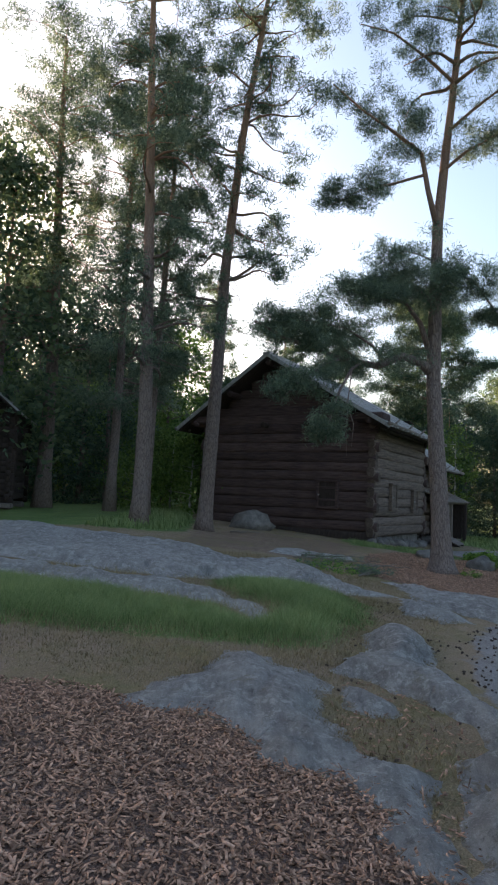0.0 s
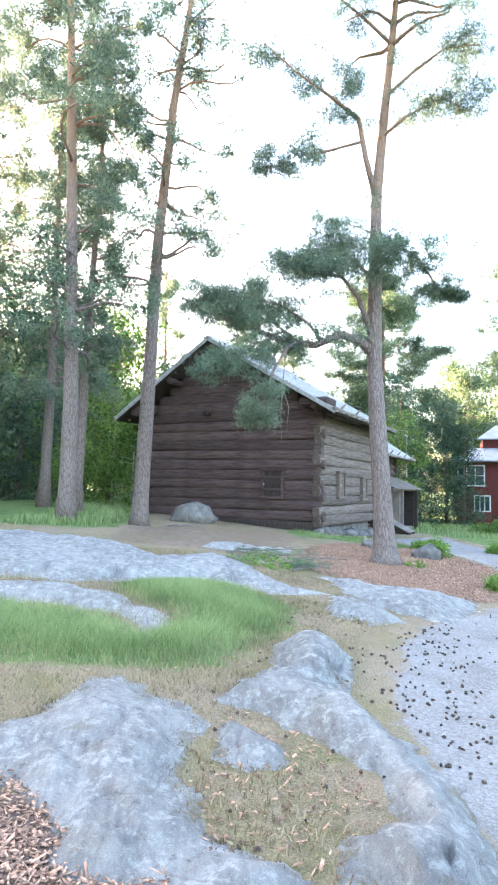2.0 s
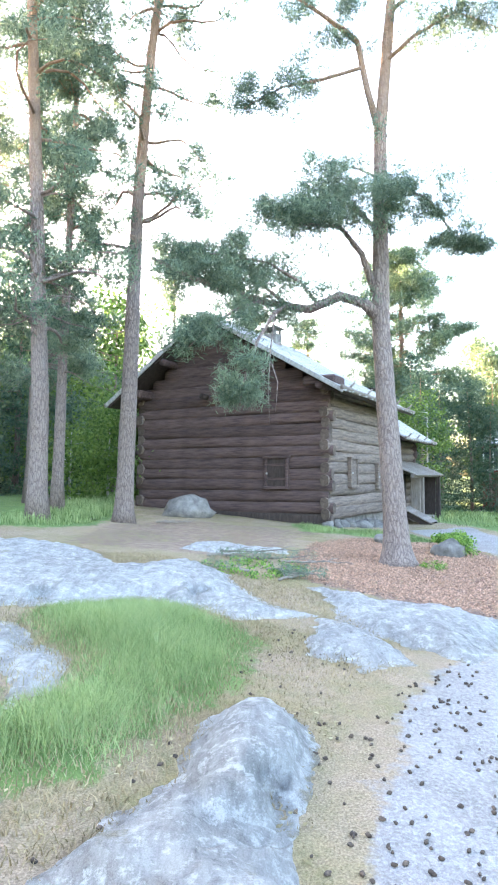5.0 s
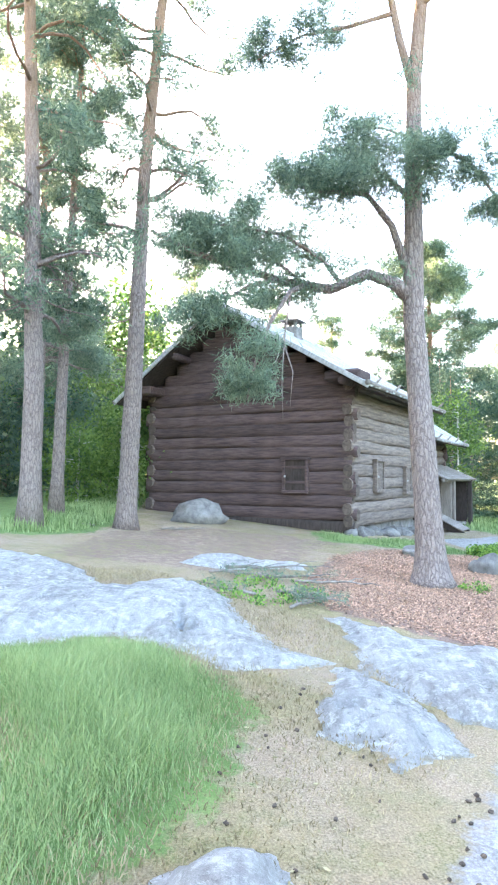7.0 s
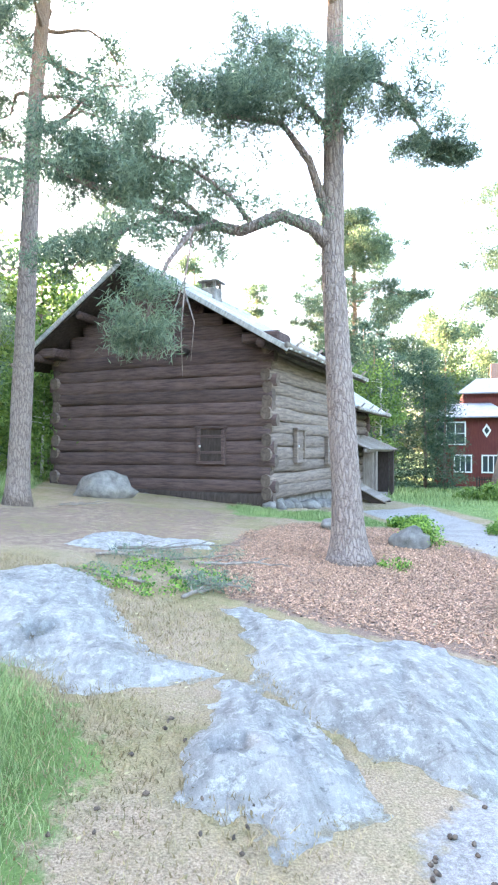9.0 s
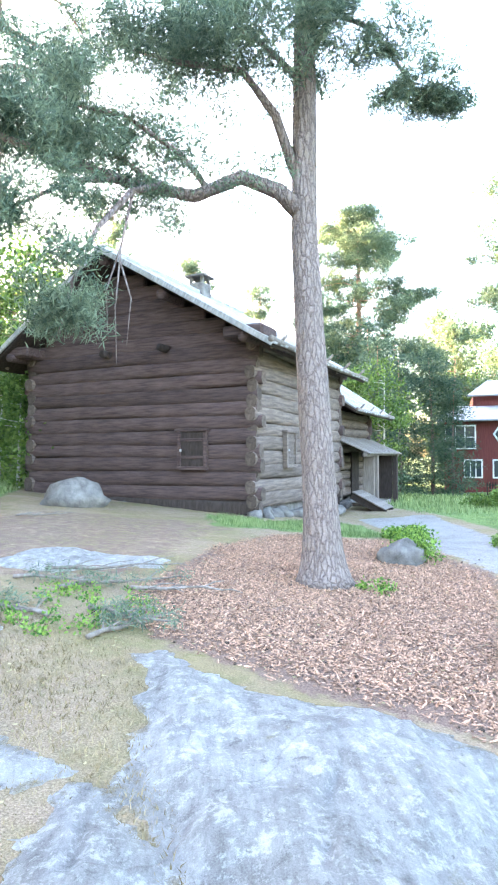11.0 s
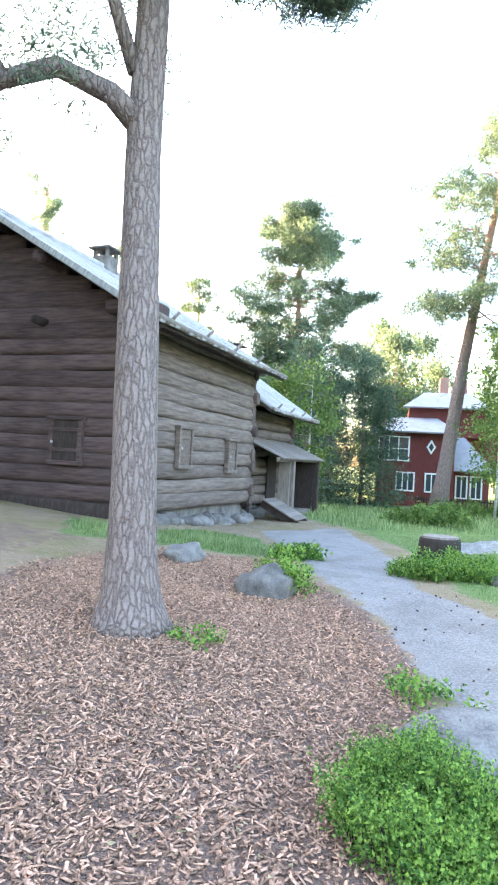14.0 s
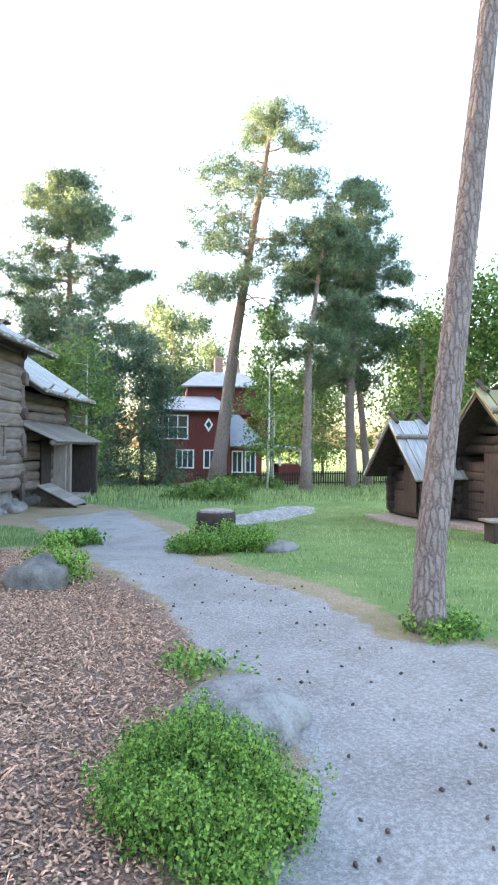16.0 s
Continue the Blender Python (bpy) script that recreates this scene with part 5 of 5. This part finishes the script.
blades("tall_grass", [[(-3.2, 7.6), *GRASS_NEAR[1:18], (-3.2, 5.5)]], 60000, 0.21, 0.0024, GRASS, "tall fine green grass between the rocks", 71, 0.8, None, 0.6)
blades("lawn_grass", [[(8.5, 12.4), (8.7, 14.2), (8.4, 15.8), (9, 18), (10.2, 22), (10, 25), (16, 25), (18, 18), (13, 11)]], 26000, 0.07, 0.006, GRASS, "short mown green grass", 72, 0.4)
blades("meadow_grass", [[(9.6, 25), (8.8, 31), (11, 40), (32, 40), (32, 22), (16, 25)]], 26000, 0.27, 0.012, GRASS, "tall green meadow before the trees", 73, 0.4)
blades("wood_edge_grass", [[(-4, 15), (-2.6, 16), (-1.8, 17), (-1.9, 22), (-3, 32), (-4, 40)]], 9000, 0.32, 0.012, GRASS, "bright grass at the edge of the wood", 74, 0.4)
blades("cabin_grass", [CABIN_GREEN], 5000, 0.15, 0.006, GRASS, "grass along the cabin sill", 75, 0.4)
blades("dry_grass", [[(-3, 4.3), (-0.6, 4.1), (0.3, 3.6), (0.9, 2.4), (1.5, 3.6), (1.9, 5.7), (2.4, 7.2), (3.2, 8.3), (2.8, 10.8), (2.3, 12.4), (0.2, 13.2), (-2.2, 13.8), (-3, 9)]], 80000, 0.055, 0.004, MOSS, "short dry moss and grass between rocks", 76, 0.9)
blades("yellow_grass", [[(-3, 5.2), (0.3, 5.6), (1.3, 6.5), (1.7, 7.4), (2.1, 9.0), (1.4, 9.9), (-0.6, 9.9), (-3, 9.0)]], 9000, 0.12, 0.003, STRAW, "yellowing grass round the green tussocks", 77, 0.8)


def wood_chips():
    r = np.random.default_rng(81)
    qn = scatter([[(-2.2, 0.6), (-2.2, 4.2), *MULCH_NEAR[2:7], (0.7, 0.6)]], 34000, r)
    qf = scatter([MULCH_FAR], 64000, r, None, 0.5)
    qp = scatter([[(0.6, 3.6), (0.65, 4.4), (0.8, 5.0), (1.2, 4.7), (1.5, 4.2), (1.5, 3.8), (1.1, 3.2), (0.95, 2.5)]], 380, r)
    for q, name, label, k0 in ((qp, "bark_flakes", "bark flakes and twigs strewn on dry moss", 0.9), (qn, "wood_chips", "brown bark and wood chips beside the bedrock", 0.85), (qf, "wood_chips", "reddish brown wood chips round the forked pine", 0.95)):
        k = len(q)
        L = k0 * np.clip(r.lognormal(-4.2, 0.5, k), 0.005, 0.05)
        Wd = np.minimum(k0 * r.uniform(0.002, 0.008, k), L * 0.8)
        T = r.uniform(0.0008, 0.0022, k)
        a, tilt = r.uniform(0, 6.283, k), r.normal(0, 0.32, k)
        ux = np.stack([np.cos(a) * np.cos(tilt), np.sin(a) * np.cos(tilt), np.sin(tilt)], -1)
        uy = np.stack([-np.sin(a), np.cos(a), r.normal(0, 0.25, k)], -1)
        uz = np.cross(ux, uy)
        c = np.stack([q[:, 0], q[:, 1], level(q[:, 0], q[:, 1]) + 0.004 + L * np.abs(np.sin(tilt)) * 0.8 + 0.008 * r.random(k)], -1)
        v = np.stack([c + sx * ux * L[:, None] * (1 - 0.25 * (sy > 0)) + sy * uy * Wd[:, None] + sz * uz * T[:, None] for sz in (-1, 1) for sy in (-1, 1) for sx in (-1, 1)], 1)
        i = np.arange(k)[:, None] * 8
        f = np.concatenate([i + np.array([p]) for p in ((4, 5, 7, 6), (0, 1, 5, 4), (2, 6, 7, 3), (0, 4, 6, 2), (1, 3, 7, 5))])
        tagged(new(name, mesh(name, v, f, CHIP)), label, "wood chips", kind="stuff")


wood_chips()


def cones():
    r = np.random.default_rng(91)
    q = scatter([GRAVEL[:16] + [(8.3, 13.9), (8.1, 12.7), (8.6, 10), (6, 6), (3.5, 3), (2.0, 3.5)]], 420, r)
    q = q[q[:, 1] < 14.5 + 2 * r.random(len(q))]
    q = np.concatenate([q, scatter([[(1.9, 5.4), (2.4, 7.2), (3.4, 8.2), (3.0, 6.5), (2.4, 4.6), (2.0, 4.2)]], 160, r), scatter([[(0.6, 3.4), (0.7, 5.0), (1.5, 7.6), (1.9, 9), (2.4, 8), (1.6, 4)]], 90, r), scatter([MULCH_FAR], 200, r)])
    bm_v, bm_f = [], []
    for ring, (s, rr) in enumerate(((-1, 0.35), (-0.6, 0.85), (-0.1, 1.0), (0.4, 0.8), (0.8, 0.5), (1.0, 0.15))):
        for j in range(7):
            an = 6.283 * j / 7 + ring * 0.45
            k = rr * (1.15 if j % 2 else 0.85)
            bm_v.append((s * 0.026, math.cos(an) * 0.017 * k, math.sin(an) * 0.017 * k))
    for ring in range(5):
        for j in range(7):
            bm_f.append((ring * 7 + j, ring * 7 + (j + 1) % 7, ring * 7 + 7 + (j + 1) % 7, ring * 7 + 7 + j))
    v0, f0 = np.array(bm_v), np.array(bm_f)
    vs = []
    for x, y in q:
        m = np.array(Matrix.Rotation(r.uniform(0, 6.283), 3, "Z") @ Matrix.Rotation(r.uniform(-0.4, 0.4), 3, "Y"))
        vs.append(v0 @ m.T * r.uniform(0.4, 0.68) + np.array([x, y, float(level(x, y)) + 0.009]))
    f = np.concatenate([f0 + i * len(v0) for i in range(len(q))])
    tagged(new("pine_cones", mesh("pine_cones", np.concatenate(vs), f, CONE)), "dark fallen pine cones strewn on gravel", "pine cones", kind="stuff")


cones()


def litter():
    """Pale dead leaves and twigs on the dry ground."""
    r = np.random.default_rng(95)
    area = [(0.2, 3.6), (-0.3, 5.6), (1.0, 6.4), (1.4, 7.6), (1.5, 9.3), (0.4, 13.0), (0.2, 16.5), (3.2, 18.2), (6.6, 18.6), (6.6, 11.5), (4.0, 10.2), (2.6, 11.6), (2.1, 8.2), (2.2, 6.6), (1.3, 4.4), (0.9, 2.4)]
    q = scatter([area], 2600, r, None, 0.3)
    c = np.stack([q[:, 0], q[:, 1], level(q[:, 0], q[:, 1]) + 0.012], -1)
    v, f = tufts(c, 1, 0.035, 0.004, 0.0, 0.32, r)
    v = v.reshape(-1, 4, 3)
    mid = v.mean(1, keepdims=True)
    v[:, :, 2] = mid[:, :, 2] + (v[:, :, 2] - mid[:, :, 2]) * 0.3
    tagged(new("leaf_litter", mesh("leaf_litter", v, f, STRAW)), "pale dead leaves strewn on the ground", "leaf litter", kind="stuff")


litter()


def fallen_branch(at, turn, length, seed, green):
    r = np.random.default_rng(seed)
    t = thing("fallen_branch", at, "fallen pine branch with green needles on the litter" if green else "bare grey fallen branch on the needle litter", "branch", "fallen branches", turn)
    main = [Vector((length * s / 5, 0.06 * math.sin(s * 1.3 + seed), 0.03 + 0.01 * math.sin(s * 2))) for s in range(6)]
    v, f = tube(main, [0.022 - 0.003 * s for s in range(6)], 7, 0.1)
    child("stem", mesh("stem", v, f, PLANK_OLD, True), t)
    cs = []
    for k in range(7):
        p = main[1 + k % 5]
        a = (1 if k % 2 else -1) * r.uniform(0.4, 1.0)
        tip = p + Vector((math.cos(a), math.sin(a), 0.08)) * length * r.uniform(0.2, 0.4)
        v, f = tube([p, p.lerp(tip, 0.5) + Vector((0, 0, 0.02)), tip], [0.009, 0.007, 0.003], 5)
        child("twig", mesh("twig", v, f, PLANK_OLD), t)
        cs += [tuple(p.lerp(tip, s) + Vector((0, 0, 0.03))) for s in np.linspace(0.3, 1, 9)]
    if green:
        v, f = tufts(np.array(cs), 6, 0.08, 0.04, 0.2, 0.05, r)
        child("needles", mesh("needles", v, f, NEEDLES), t, "drying green needles")["kind"] = "stuff"


for k, (x, y, turn, ln, green) in enumerate(((1.5, 12.9, 20, 1.1, True), (1.9, 12.2, -35, 0.9, True), (2.1, 11.4, 70, 0.8, True), (1.2, 13.7, 5, 1.3, False), (2.2, 13.0, -10, 0.9, False), (1.6, 11.9, 130, 0.9, True),
                                           (1.0, 13.3, -20, 0.9, True), (-0.5, 18.6, 15, 0.8, False), (-1.9, 18.2, 160, 0.6, False))):
    fallen_branch(on(x, y, 0.0), turn, ln, 100 + k, green)


def make_bench():
    b = thing("plank_bench", on(13.6, 15.5), "low grey plank bench in the grass beside a granary", "bench", turn=-20)
    for k in range(2):
        child("seat_board", box_mesh("seat_board", (-0.6, 0.21 * k, 0.34), (0.6, 0.2 + 0.21 * k, 0.385), PLANK_OLD, 0.008), b)
    for x in (-0.45, 0.45):
        child("support", box_mesh("support", (x - 0.06, 0.04, -0.05), (x + 0.06, 0.37, 0.34), DARK_WOOD, 0.01), b)


make_bench()
